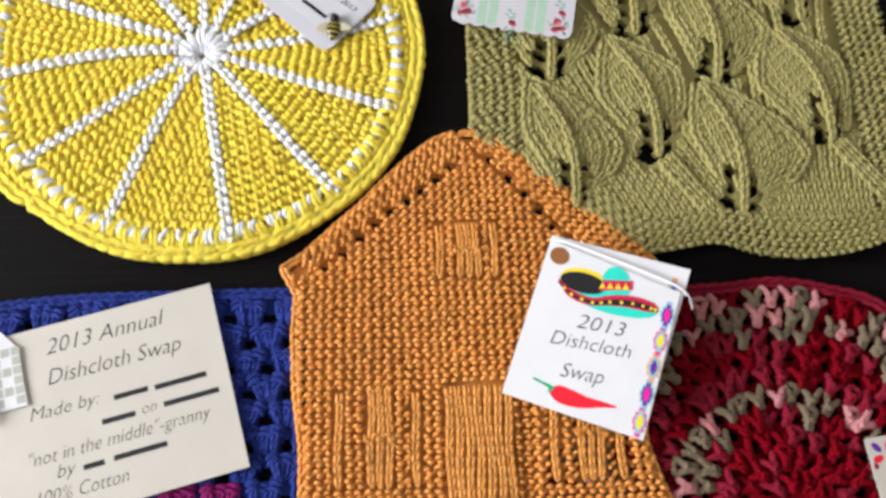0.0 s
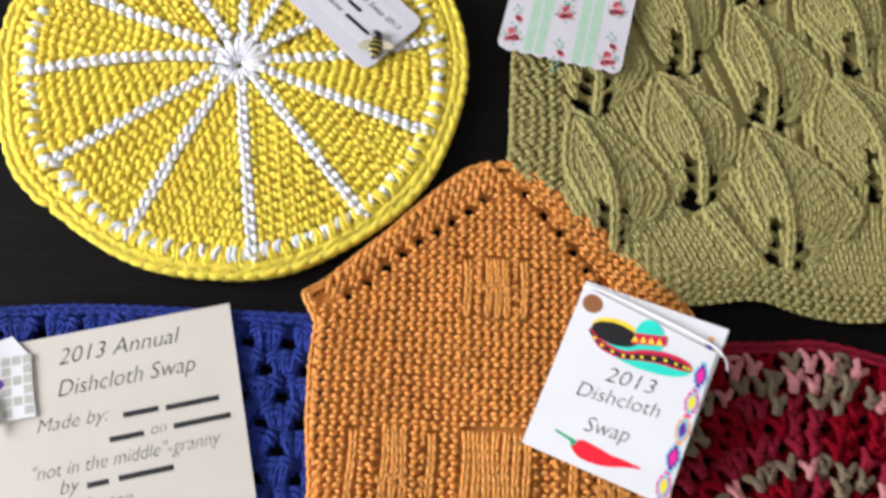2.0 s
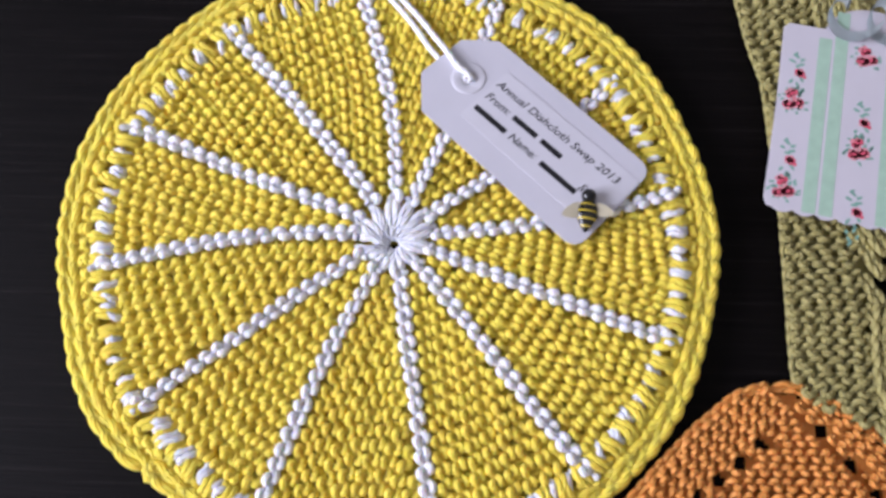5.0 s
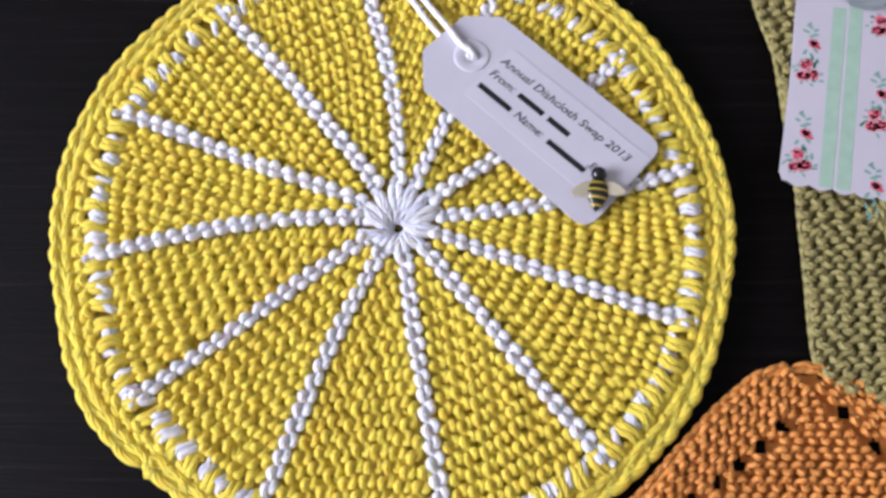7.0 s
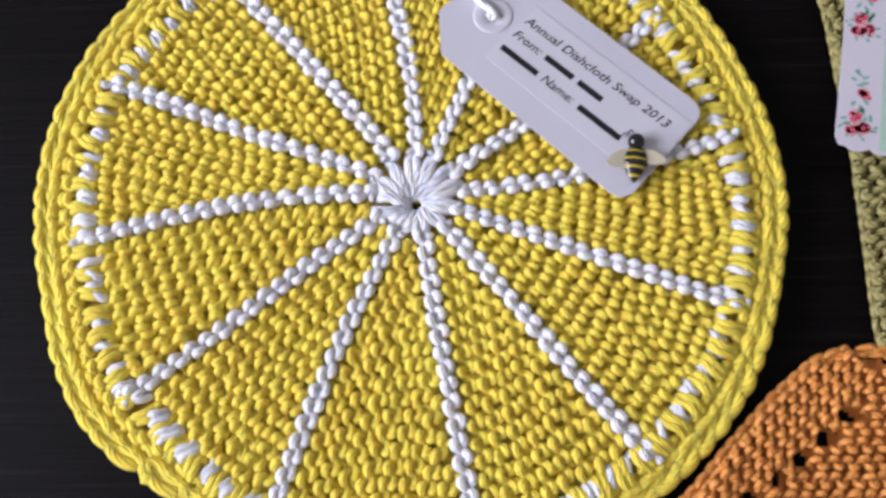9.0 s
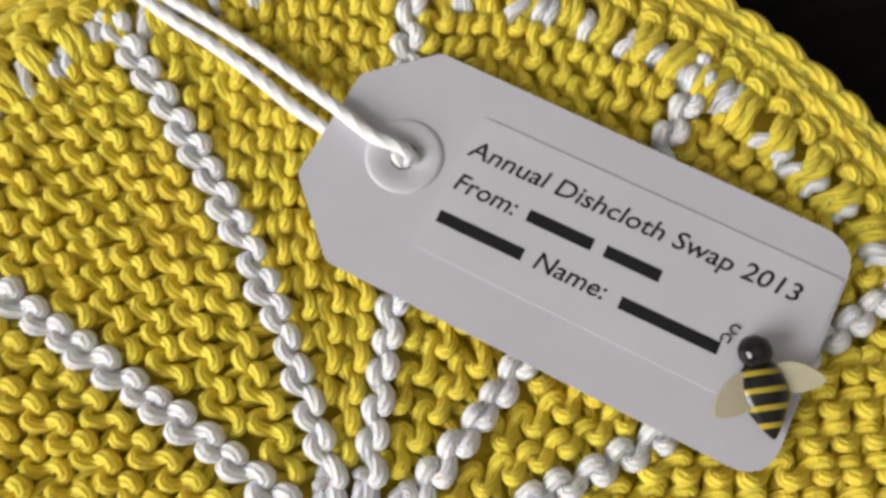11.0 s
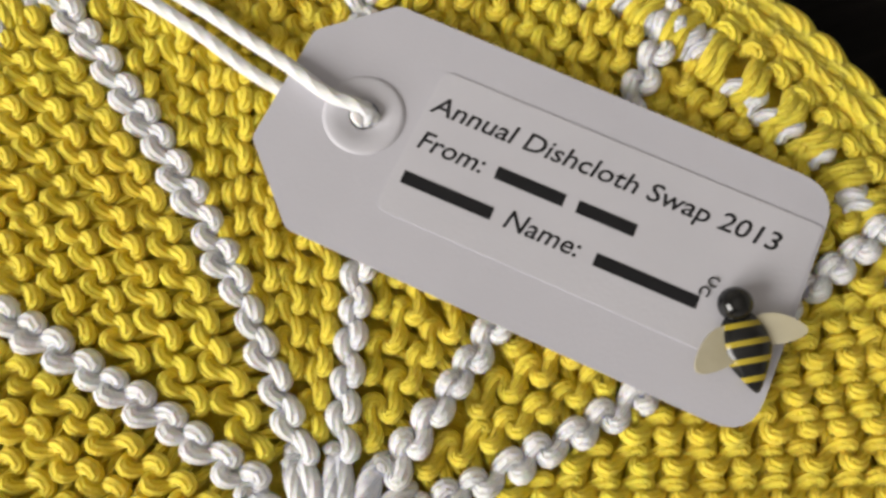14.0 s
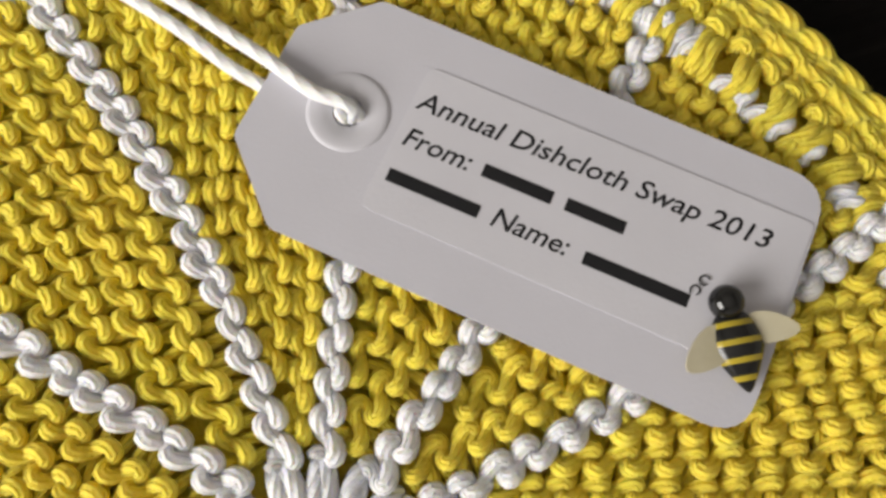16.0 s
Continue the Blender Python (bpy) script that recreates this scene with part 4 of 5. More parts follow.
# ---- the white tag with its bee ----
def gift_tag():
    t = thing("gift_tag", "white card gift tag with a printed label, cord and bee button", "tag")
    s = Sheet((0.0441, 0.0457), -42.2)
    z = 0.0108

    outline = round_poly([(-0.0306, -0.0204), (0.0462, -0.0218), (0.0462, 0.0200), (-0.0296, 0.0206), (-0.0404, 0.0112), (-0.0418, -0.0092)], [0.001, 0.0065, 0.0065, 0.001, 0.001, 0.001])
    hole = (-0.0271, 0.0012)
    bm = bmesh.new()
    outer = [bm.verts.new((*s.at(u, v), z)) for u, v in outline]
    inner = [bm.verts.new((*s.at(hole[0] + 0.0024 * math.cos(a), hole[1] + 0.0024 * math.sin(a)), z)) for a in np.linspace(0, 2 * math.pi, 24, endpoint=False)]
    edges = [bm.edges.new((q[i], q[(i + 1) % len(q)])) for q in (outer, inner) for i in range(len(q))]
    bmesh.ops.triangle_fill(bm, edges=edges, use_beauty=True)
    bmesh.ops.solidify(bm, geom=bm.faces[:], thickness=0.0005)
    bmesh.ops.recalc_face_normals(bm, faces=bm.faces)
    zs = [v.co.z for v in bm.verts]
    lift = z - min(zs)
    for v in bm.verts:
        v.co.z += lift
    part("card", bm, TAG_PAPER, t)
    top = z + 0.0005
    ring = Mesh()
    a = np.linspace(0, 2 * math.pi, 49)
    prof = [(0.0025, 0.0), (0.0027, 0.00025), (0.0058, 0.0003), (0.0064, 0.00022), (0.0066, 0.0)]
    V = np.array([(*s.at(hole[0] + r * math.cos(q), hole[1] + r * math.sin(q)), top + 0.00001 + h) for r, h in prof for q in a[:-1]])
    F = [(j * 48 + i, (j + 1) * 48 + i, (j + 1) * 48 + (i + 1) % 48, j * 48 + (i + 1) % 48) for j in range(4) for i in range(48)]
    part("eyelet_ring", ring.quads(V, F), LABEL_PAPER, t, "embossed white reinforcing ring")
    lab = part("label", slab(s.poly(round_poly([(-0.0194, -0.0118), (0.0450, -0.0124), (0.0458, 0.0132), (-0.0184, 0.0132)], [0.002, 0.001, 0.001, 0.002])), top, 0.00016), LABEL_PAPER, t, "white printed adhesive label")
    tz = top + 0.00018
    part("lettering", lettering("Annual Dishcloth Swap 2013", 0.0044, s, -0.0179, 0.0060, tz, 0.2, 0.00004, 0.0584, 0.5), INK, lab)
    part("lettering", lettering("From:", 0.0044, s, -0.0174, -0.0003, tz, 0.2, 0.00004, 0.0112), INK, lab)
    part("word_bar", bar(s, -0.0042, 0.0073, -0.00013, 0.0021, tz), INK, lab)
    part("word_bar", bar(s, 0.0095, 0.0192, -0.00013, 0.0021, tz), INK, lab)
    part("word_bar", bar(s, -0.0174, -0.0022, -0.0066, 0.0021, tz), INK, lab)
    part("lettering", lettering("Name:", 0.0044, s, 0.0000, -0.0067, tz, 0.2, 0.00004, 0.0125), INK, lab)
    part("word_bar", bar(s, 0.0150, 0.0319, -0.0068, 0.0021, tz), INK, lab)
    # cord through the hole, two strands over the cloth
    hx, hy = s.at(*hole)
    m = Mesh()
    loop = [(hx + 0.0014, hy - 0.0012, z - 0.0004), (hx + 0.0010, hy - 0.0006, top + 0.0006), (hx - 0.0010, hy + 0.0018, top + 0.0013), (0.0205, 0.0693, top + 0.0015), (0.0160, 0.0760, top + 0.0010), (0.0110, 0.0830, 0.0112), (0.0060, 0.0900, 0.0105), (-0.001, 0.0985, 0.0098), (-0.009, 0.1075, 0.0088), (-0.014, 0.113, 0.0085)]
    m.tubes(smooth_path(loop, 90), 0.00122, 10, 0.0042)
    # the other strand comes up from under the card
    loop = [(hx + 0.0004, hy - 0.0010, z - 0.0003), (hx - 0.002, hy + 0.002, z - 0.0013), (0.0175, 0.0690, z - 0.0014), (0.0130, 0.0742, z - 0.0011), (0.0090, 0.0790, 0.0100), (0.0040, 0.0866, 0.0100), (-0.0020, 0.0946, 0.0096), (-0.0085, 0.1025, 0.0090), (-0.016, 0.113, 0.0085)]
    m.tubes(smooth_path(loop, 80), 0.00115, 10, 0.0042)
    # soft end of the cord filling the hole
    f = np.linspace(0, 1, 9)
    for q in (0.4, 2.4, 4.4):
        P = np.stack([hx + 0.0012 * np.cos(q + 2 * f), hy + 0.0012 * np.sin(q + 2 * f), z - 0.0002 + 0.0016 * np.sin(math.pi * f)], -1)
        m.tubes(P, 0.0010, 8, 0.0042)
    part("cord", m, CORD, t, "twisted white cotton cord")
    # bee button
    def ball(x, y, zz, rx, ry, rz, turn=0.0, taper=0.0):
        b = bmesh.new()
        bmesh.ops.create_uvsphere(b, u_segments=24, v_segments=16, radius=1.0)
        for v in b.verts:
            k = 1 - taper * max(0.0, -v.co.y)
            v.co = Vector((v.co.x * rx * k, v.co.y * ry, max(v.co.z, -0.75) * rz * k))
        b.transform(Matrix.Translation((x, y, zz)) @ Matrix.Rotation(radians(turn), 4, "Z"))
        for f in b.faces:
            f.smooth = True
        return b

    bx, by = 0.0684, 0.0180
    bee = part("bee_button", ball(bx - 0.0007, by - 0.0070, top + 0.0016, 0.0039, 0.0064, 0.0024, -8, 0.6), BEE_BODY, t, "small black and gold striped enamel bee button")
    part("head", ball(bx, by, top + 0.0024, 0.00265, 0.00265, 0.0026), BEE_BLACK, bee)
    for sx, ang, size in ((-1, 112, 1.0), (1, -112, 0.88)):
        b = bmesh.new()
        n = 18
        vs = []
        for k in range(n):
            q = 2 * math.pi * k / n
            vs.append(b.verts.new((0.0026 * math.sin(q) * (1.0 - 0.3 * math.cos(q)), 0.0046 + 0.0046 * math.cos(q), 0.0)))
        f = b.faces.new(vs)
        got = bmesh.ops.extrude_face_region(b, geom=[f])
        for v in got["geom"]:
            if isinstance(v, bmesh.types.BMVert):
                v.co.z += 0.0005
        bmesh.ops.recalc_face_normals(b, faces=b.faces)
        for v in b.verts:
            v.co.z += 0.12 * v.co.y
        b.transform(Matrix.Translation((bx + sx * 0.0010, by - 0.0040, top + 0.0018)) @ Matrix.Rotation(radians(ang), 4, "Z") @ Matrix.Scale(size, 4))
        part("wing", b, BEE_WING, bee, "cream translucent wing")
    m = Mesh()
    for sx in (-1, 1):
        a = np.linspace(0, 4.6, 22)
        r = 0.0012 - 0.00016 * a
        P = np.stack([bx - 0.0012 + sx * (0.0006 + 0.0004 * a * 0.3) + sx * r * np.cos(a) - 0.0008, by + 0.0030 + 0.0009 * (sx > 0) + r * np.sin(a), np.full(22, tz + 0.0001)], -1)
        m.tubes(P, 0.00014, 6)
    part("antennae", m, BEE_BLACK, bee)


def bee_materials():
    n = Nodes("black_enamel", 0.12, 0.0, 0.6)
    n.color(n.ramp(n.noise(400.0), (0.3, (0.004, 0.004, 0.004)), (0.7, (0.008, 0.008, 0.008))))
    b = Nodes("striped_enamel", 0.25, 0.0, 0.6)
    w = b.add("TexCoord")
    sep = b.add("SeparateXYZ")
    b.link(w.outputs["Object"], sep.inputs[0])
    stripe = b.math("SINE", b.math("MULTIPLY", b.math("ADD", sep.outputs[1], b.math("MULTIPLY", sep.outputs[0], 0.15)), 2 * math.pi / 0.0027))
    b.color(b.ramp(stripe, (0.50, (0.006, 0.006, 0.006)), (0.62, (0.42, 0.32, 0.03))))
    c = Nodes("cream_resin", 0.35, 0.0, 0.5)
    c.color(c.ramp(c.noise(300.0), (0.3, (0.66, 0.6, 0.42)), (0.7, (0.74, 0.68, 0.5))))
    c.b.inputs["Transmission Weight"].default_value = 0.25
    return n.m, b.m, c.m


BEE_BLACK, BEE_BODY, BEE_WING = bee_materials()
gift_tag()


# ---- the folded card on the house cloth ----
def folded_card():
    t = thing("folded_card", "folded white card with printed hat, pepper and patterned border", "card")
    s = Sheet((0.1435, -0.1805), -18.6)
    hat = Sheet((0.1542, -0.1811), -9.8)
    chili = Sheet((0.1493, -0.1816), -16.4)
    z = 0.0146
    part("back_leaf", slab(s.poly([(0.001, 0.0005), (0.0645, -0.002), (0.0700, 0.0820), (0.0033, 0.0797)]), z, 0.0004), CARD_PAPER, t)
    front = part("front_leaf", slab(s.poly([(0, 0), (0.0645, -0.0024), (0.0672, 0.0690), (0.0032, 0.0768)]), z + 0.0012, 0.0004), CARD_PAPER, t)
    fz = z + 0.00178

    def pr(name, bm, mat):
        return part(name, bm, mat, front)

    # hat
    pr("hat_brim", disc(hat, 0.0370, 0.0468, 0.0190, 0.0054, fz, turn=-5), HAT_TEAL)
    pr("hat_hollow", disc(hat, 0.0215, 0.0560, 0.0112, 0.0058, fz + 0.00005, turn=-6), HAT_YELLOW)
    pr("hat_shadow", disc(hat, 0.0210, 0.0548, 0.0108, 0.0050, fz + 0.0001, turn=-6), INK)
    pr("hat_crown", disc(hat, 0.0362, 0.0560, 0.0068, 0.0090, fz + 0.00005, turn=0), HAT_TEAL)
    pr("hat_band", slab(hat.poly([(0.0285, 0.0520), (0.0440, 0.0545), (0.0440, 0.0590), (0.0300, 0.0575)]), fz + 0.00012, 0.00004), HAT_RED)
    for k in range(4):
        u = 0.0300 + k * 0.0036
        pr("hat_tooth", slab(hat.poly([(u - 0.0015, 0.0532 + k * 0.0003), (u + 0.0015, 0.0535 + k * 0.0003), (u, 0.0565 + k * 0.0003)]), fz + 0.00018, 0.00004), HAT_YELLOW)
    upper = [(0.0095, 0.0555), (0.016, 0.0505), (0.026, 0.0482), (0.034, 0.0505), (0.0445, 0.0516), (0.0530, 0.0500), (0.0562, 0.0478)]
    lower = [(0.0556, 0.0452), (0.0500, 0.0450), (0.0415, 0.0458), (0.0325, 0.0452), (0.024, 0.0444), (0.015, 0.0472), (0.0100, 0.0530)]
    pr("hat_rim", slab(hat.poly([tuple(p) for p in smooth_path(upper, 24)] + [tuple(p) for p in smooth_path(lower, 24)]), fz + 0.0002, 0.00004), HAT_RED)
    mid_u = [(a[0], a[1] * 0.62 + b[1] * 0.38) for a, b in zip(upper, reversed(lower))]
    mid_l = [(a[0], a[1] * 0.12 + b[1] * 0.88) for a, b in zip(upper, reversed(lower))]
    pr("hat_rim_band", slab(hat.poly([tuple(p) for p in smooth_path(mid_u, 24)] + [tuple(p) for p in reversed(smooth_path(mid_l, 24))]), fz + 0.00025, 0.00004), INK)
    for k, p in enumerate(smooth_path([((a[0] + b[0]) / 2, (a[1] + b[1]) / 2) for a, b in zip(mid_u, mid_l)], 11)[1:-1]):
        pr("hat_dot", disc(hat, p[0], p[1], 0.0008, 0.0008, fz + 0.0003, n=8), HAT_YELLOW)
    # pen lettering
    pr("lettering", lettering("2013", 0.0098, s, 0.0245, 0.0386, fz, 0.25, -0.00013, 0.0225, 5), PENCIL)
    pr("lettering", lettering("Dishcloth", 0.0095, s, 0.0150, 0.0280, fz, 0.25, -0.00013, 0.0365, 5.5), PENCIL)
    pr("lettering", lettering("Swap", 0.0098, s, 0.0228, 0.0145, fz, 0.3, -0.00013, 0.0195, 6), PENCIL)
    # pepper
    up = [(0.0145, 0.0065), (0.018, 0.0090), (0.025, 0.0082), (0.031, 0.0070), (0.037, 0.0068), (0.0445, 0.0062)]
    lo = [(0.0445, 0.0055), (0.038, 0.0040), (0.031, 0.0018), (0.024, 0.0010), (0.018, 0.0018), (0.0145, 0.0045)]
    pr("pepper", slab(chili.poly([tuple(p) for p in smooth_path(up, 20)] + [tuple(p) for p in smooth_path(lo, 20)]), fz, 0.00004), CHILI_RED)
    stem = [(0.0165, 0.0072), (0.0145, 0.0082), (0.0105, 0.0088), (0.0062, 0.0098), (0.0060, 0.0088), (0.010, 0.0078), (0.0135, 0.0068), (0.0140, 0.0045)]
    pr("pepper_stem", slab(chili.poly(stem), fz + 0.00006, 0.00004), LEAF_PRINT)
    # stepped border pattern
    colors = [(PINK_PRINT, HAT_YELLOW, SKY_PRINT), (SKY_PRINT, PINK_PRINT, PURPLE_PRINT), (ORANGE_PRINT, PURPLE_PRINT, SKY_PRINT), (PINK_PRINT, HAT_YELLOW, SKY_PRINT), (SKY_PRINT, PINK_PRINT, PURPLE_PRINT), (ORANGE_PRINT, PURPLE_PRINT, SKY_PRINT)]
    for k in range(6):
        v = 0.0050 + k * 0.0128
        u = 0.0610 + v * 0.040
        zz = fz if k < 5 else z + 0.0005
        host = front if k < 5 else t
        for n, (k1, mat) in enumerate(zip((1.0, 0.78, 0.5), (colors[k][0], colors[k][2], colors[k][1]))):
            a, b = 0.0025 * k1, 0.0067 * k1
            cross = [(a * 0.5, -b), (a * 0.5, -b * 0.6), (a, -b * 0.6), (a, -b * 0.2), (a * 1.25, -b * 0.2), (a * 1.25, b * 0.2), (a, b * 0.2), (a, b * 0.6), (a * 0.5, b * 0.6), (a * 0.5, b)]
            cross = cross + [(-p, q) for p, q in reversed(cross)]
            part("border_motif", slab(s.poly([(u + p, v + q) for p, q in cross]), zz + n * 0.00005, 0.00004), mat, host)
    # brown disc for cloth seen in a punched hole, thread tied round the fold
    part("punched_hole", disc(s, 0.0092, 0.0700, 0.0046, 0.0044, z + 0.0014 + 0.0003, 0.00003), HOLE_BROWN, t, "brown disc for the amber cloth seen in a round punched hole")
    m = Mesh()
    p = [(*s.at(0.0026, 0.0765), z + 0.0014), (*s.at(0.012, 0.0770), z + 0.0028), (*s.at(0.035, 0.0752), z + 0.0027), (*s.at(0.058, 0.0725), z + 0.0026), (*s.at(0.068, 0.0708), z + 0.0016), (*s.at(0.0705, 0.0690), z - 0.001)]
    m.tubes(smooth_path(p, 40), 0.0006, 8, 0.002)
    p = [(*s.at(0.066, 0.0712), z + 0.002), (*s.at(0.0715, 0.0685), z + 0.001), (*s.at(0.0750, 0.0640), z - 0.002)]
    m.tubes(smooth_path(p, 20), 0.00035, 6, 0.002)
    part("thread", m, CORD, t, "thin white cotton thread")
    # the card springs open: its far corner stands clear of the cloth
    for ob in t.children_recursive:
        for v in ob.data.vertices:
            dx, dy = v.co.x - s.o[0], v.co.y - s.o[1]
            up = 0.12 * (dx * s.u[0] + dy * s.u[1]) + 0.11 * (dx * s.w[0] + dy * s.w[1])
            v.co = (v.co.x - (v.co.x - 0.113) * up / 0.37, v.co.y - (v.co.y + 0.249) * up / 0.37, v.co.z + max(up, -0.0004))


HOLE_BROWN = ink_material("hole_brown", (0.26, 0.1, 0.035))
folded_card()


# ---- the handwritten note on the granny square ----
def paper_note():
    t = thing("paper_note", "cream paper note with handwriting on the blue dishcloth", "note")
    s = Sheet((0.0330, -0.2080), 14.3)
    z = 0.0103
    W, H = 0.1120, 0.0865

    sheet = slab(s.poly([(-W, 0), (0, 0), (-0.0005, H), (-W, H)]), z, 0.0003)
    part("sheet", sheet, NOTE_PAPER, t)
    fz = z + 0.00032

    def line(text, u, v, width, size=0.0105, tilt=0.0):
        part("lettering", lettering(text, size, s, u, v, fz, 0.3, -0.00013, width, tilt), PENCIL, t)

    line("2013 Annual", -0.0765, 0.0730, 0.0530)
    line("Dishcloth Swap", -0.0775, 0.0590, 0.0590)
    line("Made by:", -0.0870, 0.0450, 0.0300, 0.0085)
    part("word_bar", bar(s, -0.0510, -0.0360, 0.0445, 0.0024, fz), PENCIL, t)
    part("word_bar", bar(s, -0.0330, -0.0100, 0.0440, 0.0024, fz), PENCIL, t)
    part("word_bar", bar(s, -0.0575, -0.0430, 0.0352, 0.0024, fz), PENCIL, t)
    line("on", -0.0400, 0.0350, 0.0065, 0.0075)
    part("word_bar", bar(s, -0.0305, -0.0060, 0.0355, 0.0024, fz), PENCIL, t)
    line("\"not in the middle\"-granny", -0.0895, 0.0255, 0.0780, 0.0085)
    line("by", -0.0790, 0.0180, 0.0080, 0.0085)
    part("word_bar", bar(s, -0.0680, -0.0590, 0.0182, 0.0024, fz), PENCIL, t)
    part("word_bar", bar(s, -0.0550, -0.0320, 0.0185, 0.0024, fz), PENCIL, t)
    line("100% Cotton", -0.0885, 0.0085, 0.0385, 0.0085)


paper_note()


# ---- small checked tag tied to the granny square ----
def check_tag():
    t = thing("check_tag", "small grey and white gingham tag tied with jute twine", "tag")
    s = Sheet((-0.0640, -0.1785), 14.0)
    z = 0.0112
    card = part("card", slab(s.poly([(-0.034, 0.0), (0, 0), (-0.0015, 0.0270), (-0.0085, 0.0370), (-0.030, 0.0330)]), z, 0.0006), CARD_PAPER, t)
    n = 0
    for i in range(7):
        for j in range(7):
            if (i + j) % 2 == 0 or i % 2 == 0:
                u, v = -0.0045 - i * 0.0045, 0.0015 + j * 0.0045
                if u > -0.033 and v < 0.0275 - max(0.0, (u + 0.006) * 0.0):
                    part("check", slab(s.poly([(u, v), (u + 0.0038, v), (u + 0.0038, v + 0.0038), (u, v + 0.0038)]), z + 0.00062, 0.00003), GREY_PRINT, card)
    part("hole_rim", disc(s, -0.0150, 0.0165, 0.0022, 0.0022, z + 0.0007, 0.00005), PURPLE_PRINT, card)
    m = Mesh()
    for k in range(3):
        o = 0.0012 * k
        p = [(-0.118 + o, -0.136, 0.0125), (-0.104 + o, -0.149 - o, 0.0165), (-0.093 + o, -0.160, 0.0150), (-0.084 - o, -0.171 + o, 0.0135), (-0.078, -0.183 - 2 * o, 0.0135)]
        m.tubes(smooth_path(p, 40), 0.0008, 8, 0.003)
    part("twine", m, TWINE, t, "pale jute twine")


check_tag()


# ---- the flowered tag on the leaf cloth ----
def flower_tag():
    t = thing("flower_tag", "white paper tag printed with mint stripes and pink roses", "tag")
    s = Sheet((0.1287, 0.0150), -10.8)
    z = 0.0126
    W, H = 0.0640, 0.0765
    pts = [(0.0, 0.004)]
    hem = []
    for k in range(8):
        u0 = 0.003 + k * (W - 0.004) / 8
        for q in range(5):
            hem.append((u0 + (W - 0.004) / 8 * q / 5, 0.0014 - 0.0014 * math.sin(math.pi * q / 5) + 0.0004))
    crown = [(W * 0.5 + 0.017 * math.cos(a), H - 0.002 + 0.0135 * math.sin(a)) for a in np.linspace(0.15, math.pi - 0.15, 14)]
    outline = [(0.0, 0.005), (0.0012, 0.002)] + hem + [(W - 0.001, 0.002), (W, 0.005), (W + 0.001, H - 0.002), (W - 0.002, H)] + crown + [(0.002, H), (0.0, H - 0.002), (0.0006, H * 0.55)]
    card = part("card", slab(s.poly(outline), z, 0.0005), FLOWER_PAPER, t)
    fz = z + 0.00052
    for u0, u1 in ((0.0133, 0.0180), (0.0191, 0.0238), (0.0384, 0.0432), (0.0444, 0.0492)):
        tall = 0.0095 if 0.0165 < (u0 + u1) / 2 < 0.0475 else 0.0
        topv = H - 0.001 + (tall if u1 < 0.047 else 0.0) - (0.003 if u0 < 0.015 else 0.0)
        pts = [(u0, 0.0018), (u1, 0.0018), (u1, topv), (u0, topv)]
        part("mint_stripe", slab(s.poly(pts), fz, 0.00003), MINT_PRINT, card)
    blooms = ((0.0065, (0.0085, 0.0435), (0.0205, 0.0560)), (0.0310, (0.0285, 0.0665), (0.0405, 0.0055)), (0.0565, (0.0065, 0.0375), (0.0160, 0.0500)))
    for u, large, small in blooms:
        for v in large:
            for du, dv, k in ((-0.0016, -0.0010, 6), (0.0016, 0.0, 6), (-0.0010, 0.0036, 5)):
                for q in range(k):
                    a = q * 2 * math.pi / k + rng.uniform(0, 0.6)
                    part("petal", disc(s, u + du + 0.0012 * math.cos(a), v + dv + 0.0012 * math.sin(a), rng.uniform(0.0010, 0.0015), rng.uniform(0.0009, 0.0014), fz + 0.00004, n=7), BLUSH_PRINT if q % 3 else ROSE_PRINT, card)
                part("petal", disc(s, u + du, v + dv, 0.0008, 0.0007, fz + 0.00008, n=7), ROSE_PRINT, card)
            for q in range(24):
                a = rng.uniform(0, 6.28)
                r = rng.uniform(0.0030, 0.0056)
                part("sprig", disc(s, u + r * math.cos(a), v + 0.001 + r * math.sin(a), rng.uniform(0.0006, 0.0012), 0.0005, fz + 0.00002, n=6, turn=math.degrees(a) + 30), SAGE_PRINT, card)
        for v in small:
            for q in range(5):
                a = q * 1.26
                part("petal", disc(s, u + 0.0010 + 0.0009 * math.cos(a), v + 0.0009 * math.sin(a), 0.0012, 0.0010, fz + 0.00004, n=7), BLUSH_PRINT if q % 2 else ROSE_PRINT, card)
            part("petal", disc(s, u + 0.0028, v - 0.0014, 0.0008, 0.0007, fz + 0.00008, n=7), ROSE_PRINT, card)
            for q in range(14):
                w = v + 0.0026 + q * 0.0010
                if q > 5:
                    w = v - 0.0026 - (q - 6) * 0.0013
                part("sprig", disc(s, u + 0.0020 * math.sin(q * 2.4), w, rng.uniform(0.0009, 0.0016), 0.0006, fz + 0.00002, n=6, turn=70 * math.sin(q * 3)), SAGE_PRINT, card)
    # curled satin ribbon
    m = bmesh.new()
    q = np.linspace(0, 1, 70)
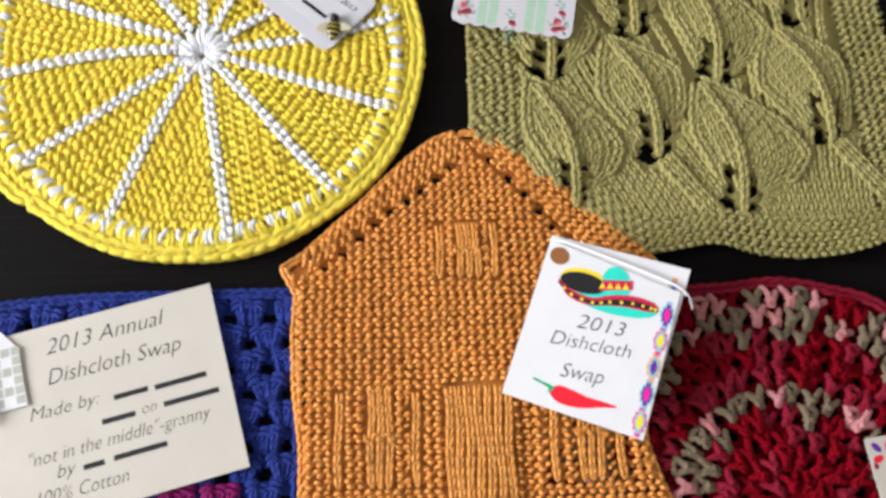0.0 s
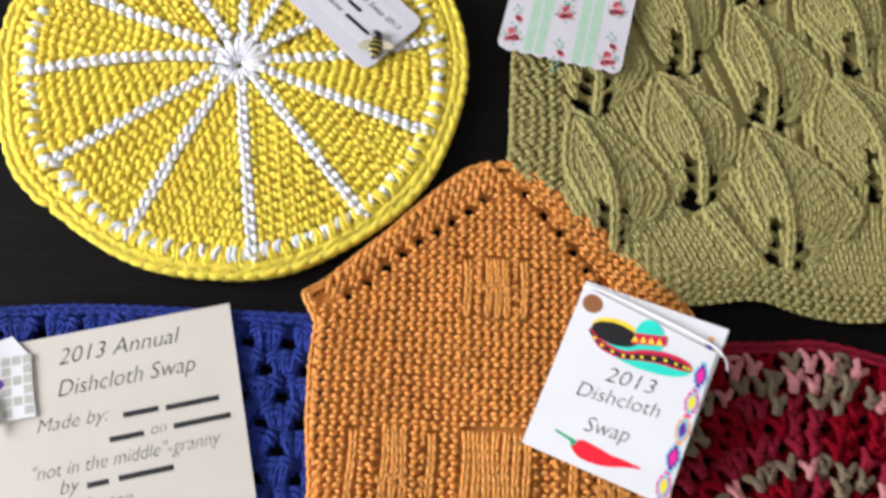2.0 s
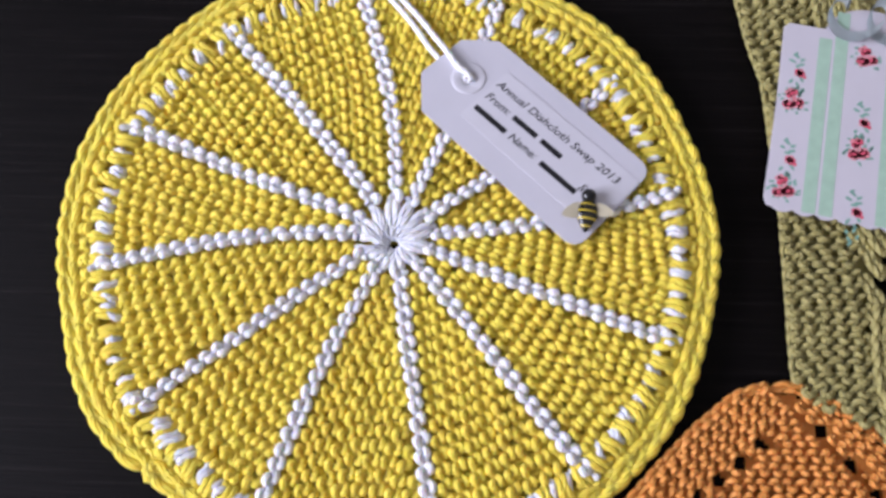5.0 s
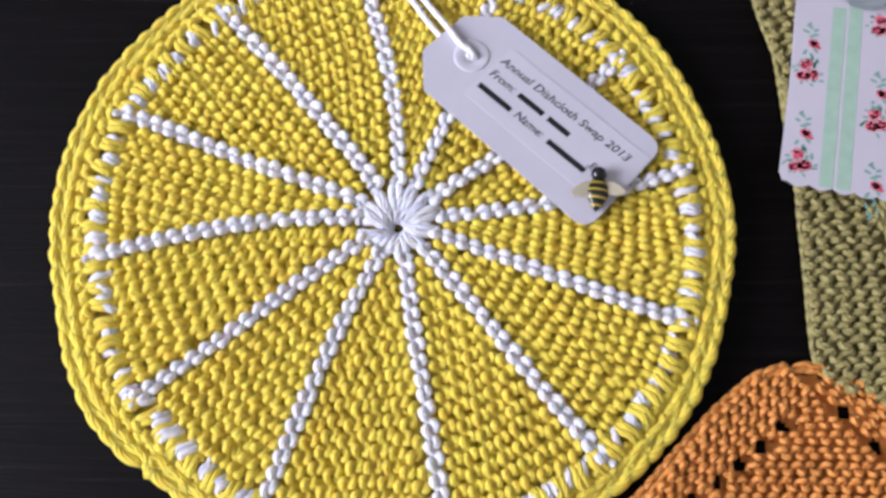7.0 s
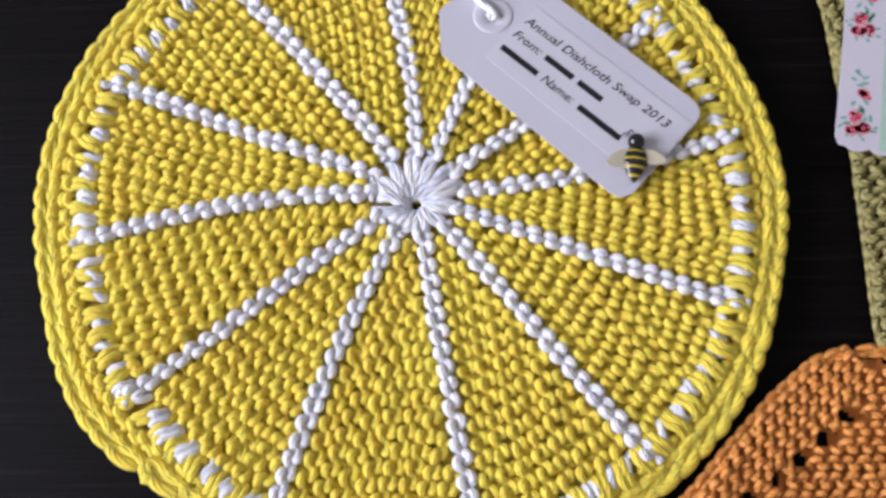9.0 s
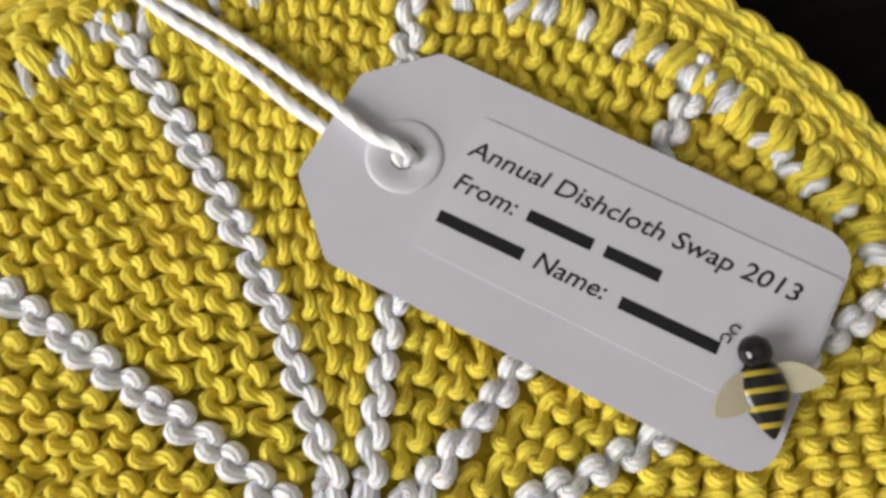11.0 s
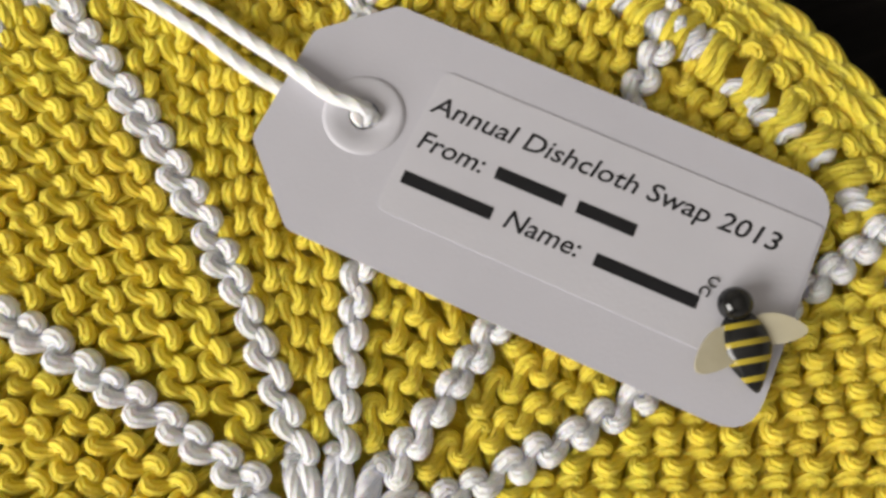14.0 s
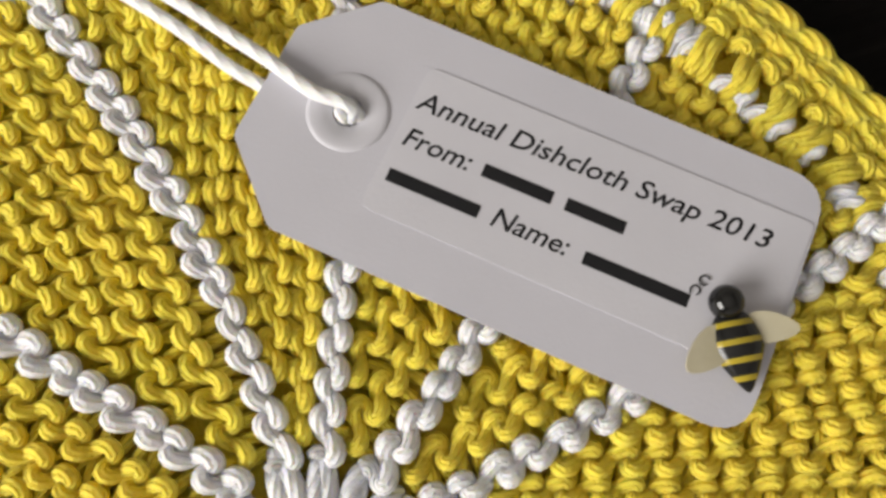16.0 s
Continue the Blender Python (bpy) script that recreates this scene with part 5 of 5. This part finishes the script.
    o = s.at(0.0290, 0.0790)
    a = q * 4.2 * math.pi
    cx = o[0] - 0.014 + 0.030 * q
    P = np.stack([cx + 0.0055 * np.cos(a), o[1] + 0.004 + 0.0065 * np.sin(a) - 0.004 * q, z + 0.0042 + 0.0032 * np.sin(a + 0.9)], -1)
    rows = []
    for i, p in enumerate(P):
        w = 0.0021
        rows.append((m.verts.new((p[0] - w * 0.5, p[1] - w * 0.9, p[2])), m.verts.new((p[0] + w * 0.5, p[1] + w * 0.9, p[2] + 0.0006))))
    for (a0, b0), (a1, b1) in zip(rows, rows[1:]):
        m.faces.new((a0, b0, b1, a1))
    bmesh.ops.solidify(m, geom=m.faces[:], thickness=0.00015)
    for f in m.faces:
        f.smooth = True
    part("ribbon", m, RIBBON, t, "curled silvery blue satin ribbon")


def ribbon_material():
    n = Nodes("silver_satin", 0.28, 0.35, 0.6)
    n.color(n.ramp(n.noise(60.0), (0.3, (0.5, 0.58, 0.6)), (0.7, (0.68, 0.74, 0.76))))
    return n.m


RIBBON = ribbon_material()
FLOWER_PAPER = paper_material("white_flower_paper", (0.62, 0.595, 0.645), 0.45)
flower_tag()


# ---- the small card on the round cloth ----
def swap_card():
    t = thing("small_card", "small beige card with red petal print and handwriting", "card")
    s = Sheet((0.3105, -0.262), 5.0)
    z = 0.0095
    part("sheet", slab(s.poly(round_poly([(0, 0), (0.06, 0), (0.06, 0.0570), (0, 0.0570)], [0.002] * 4)), z, 0.0005), NOTE_PAPER, t)
    fz = z + 0.00052
    for u, v, turn, mat in ((0.0045, 0.0525, -50, PURPLE_PRINT), (0.0100, 0.0530, 60, ROSE_PRINT), (0.0040, 0.0475, 20, CHILI_RED)):
        part("petal", disc(s, u, v, 0.0026, 0.0015, fz, n=12, turn=turn), mat, t)
    part("lettering", lettering("th", 0.011, s, 0.0115, 0.0385, fz, 0.2), PENCIL, t)
    part("lettering", lettering("dis", 0.011, s, 0.0075, 0.0275, fz, 0.2), PENCIL, t)


swap_card()
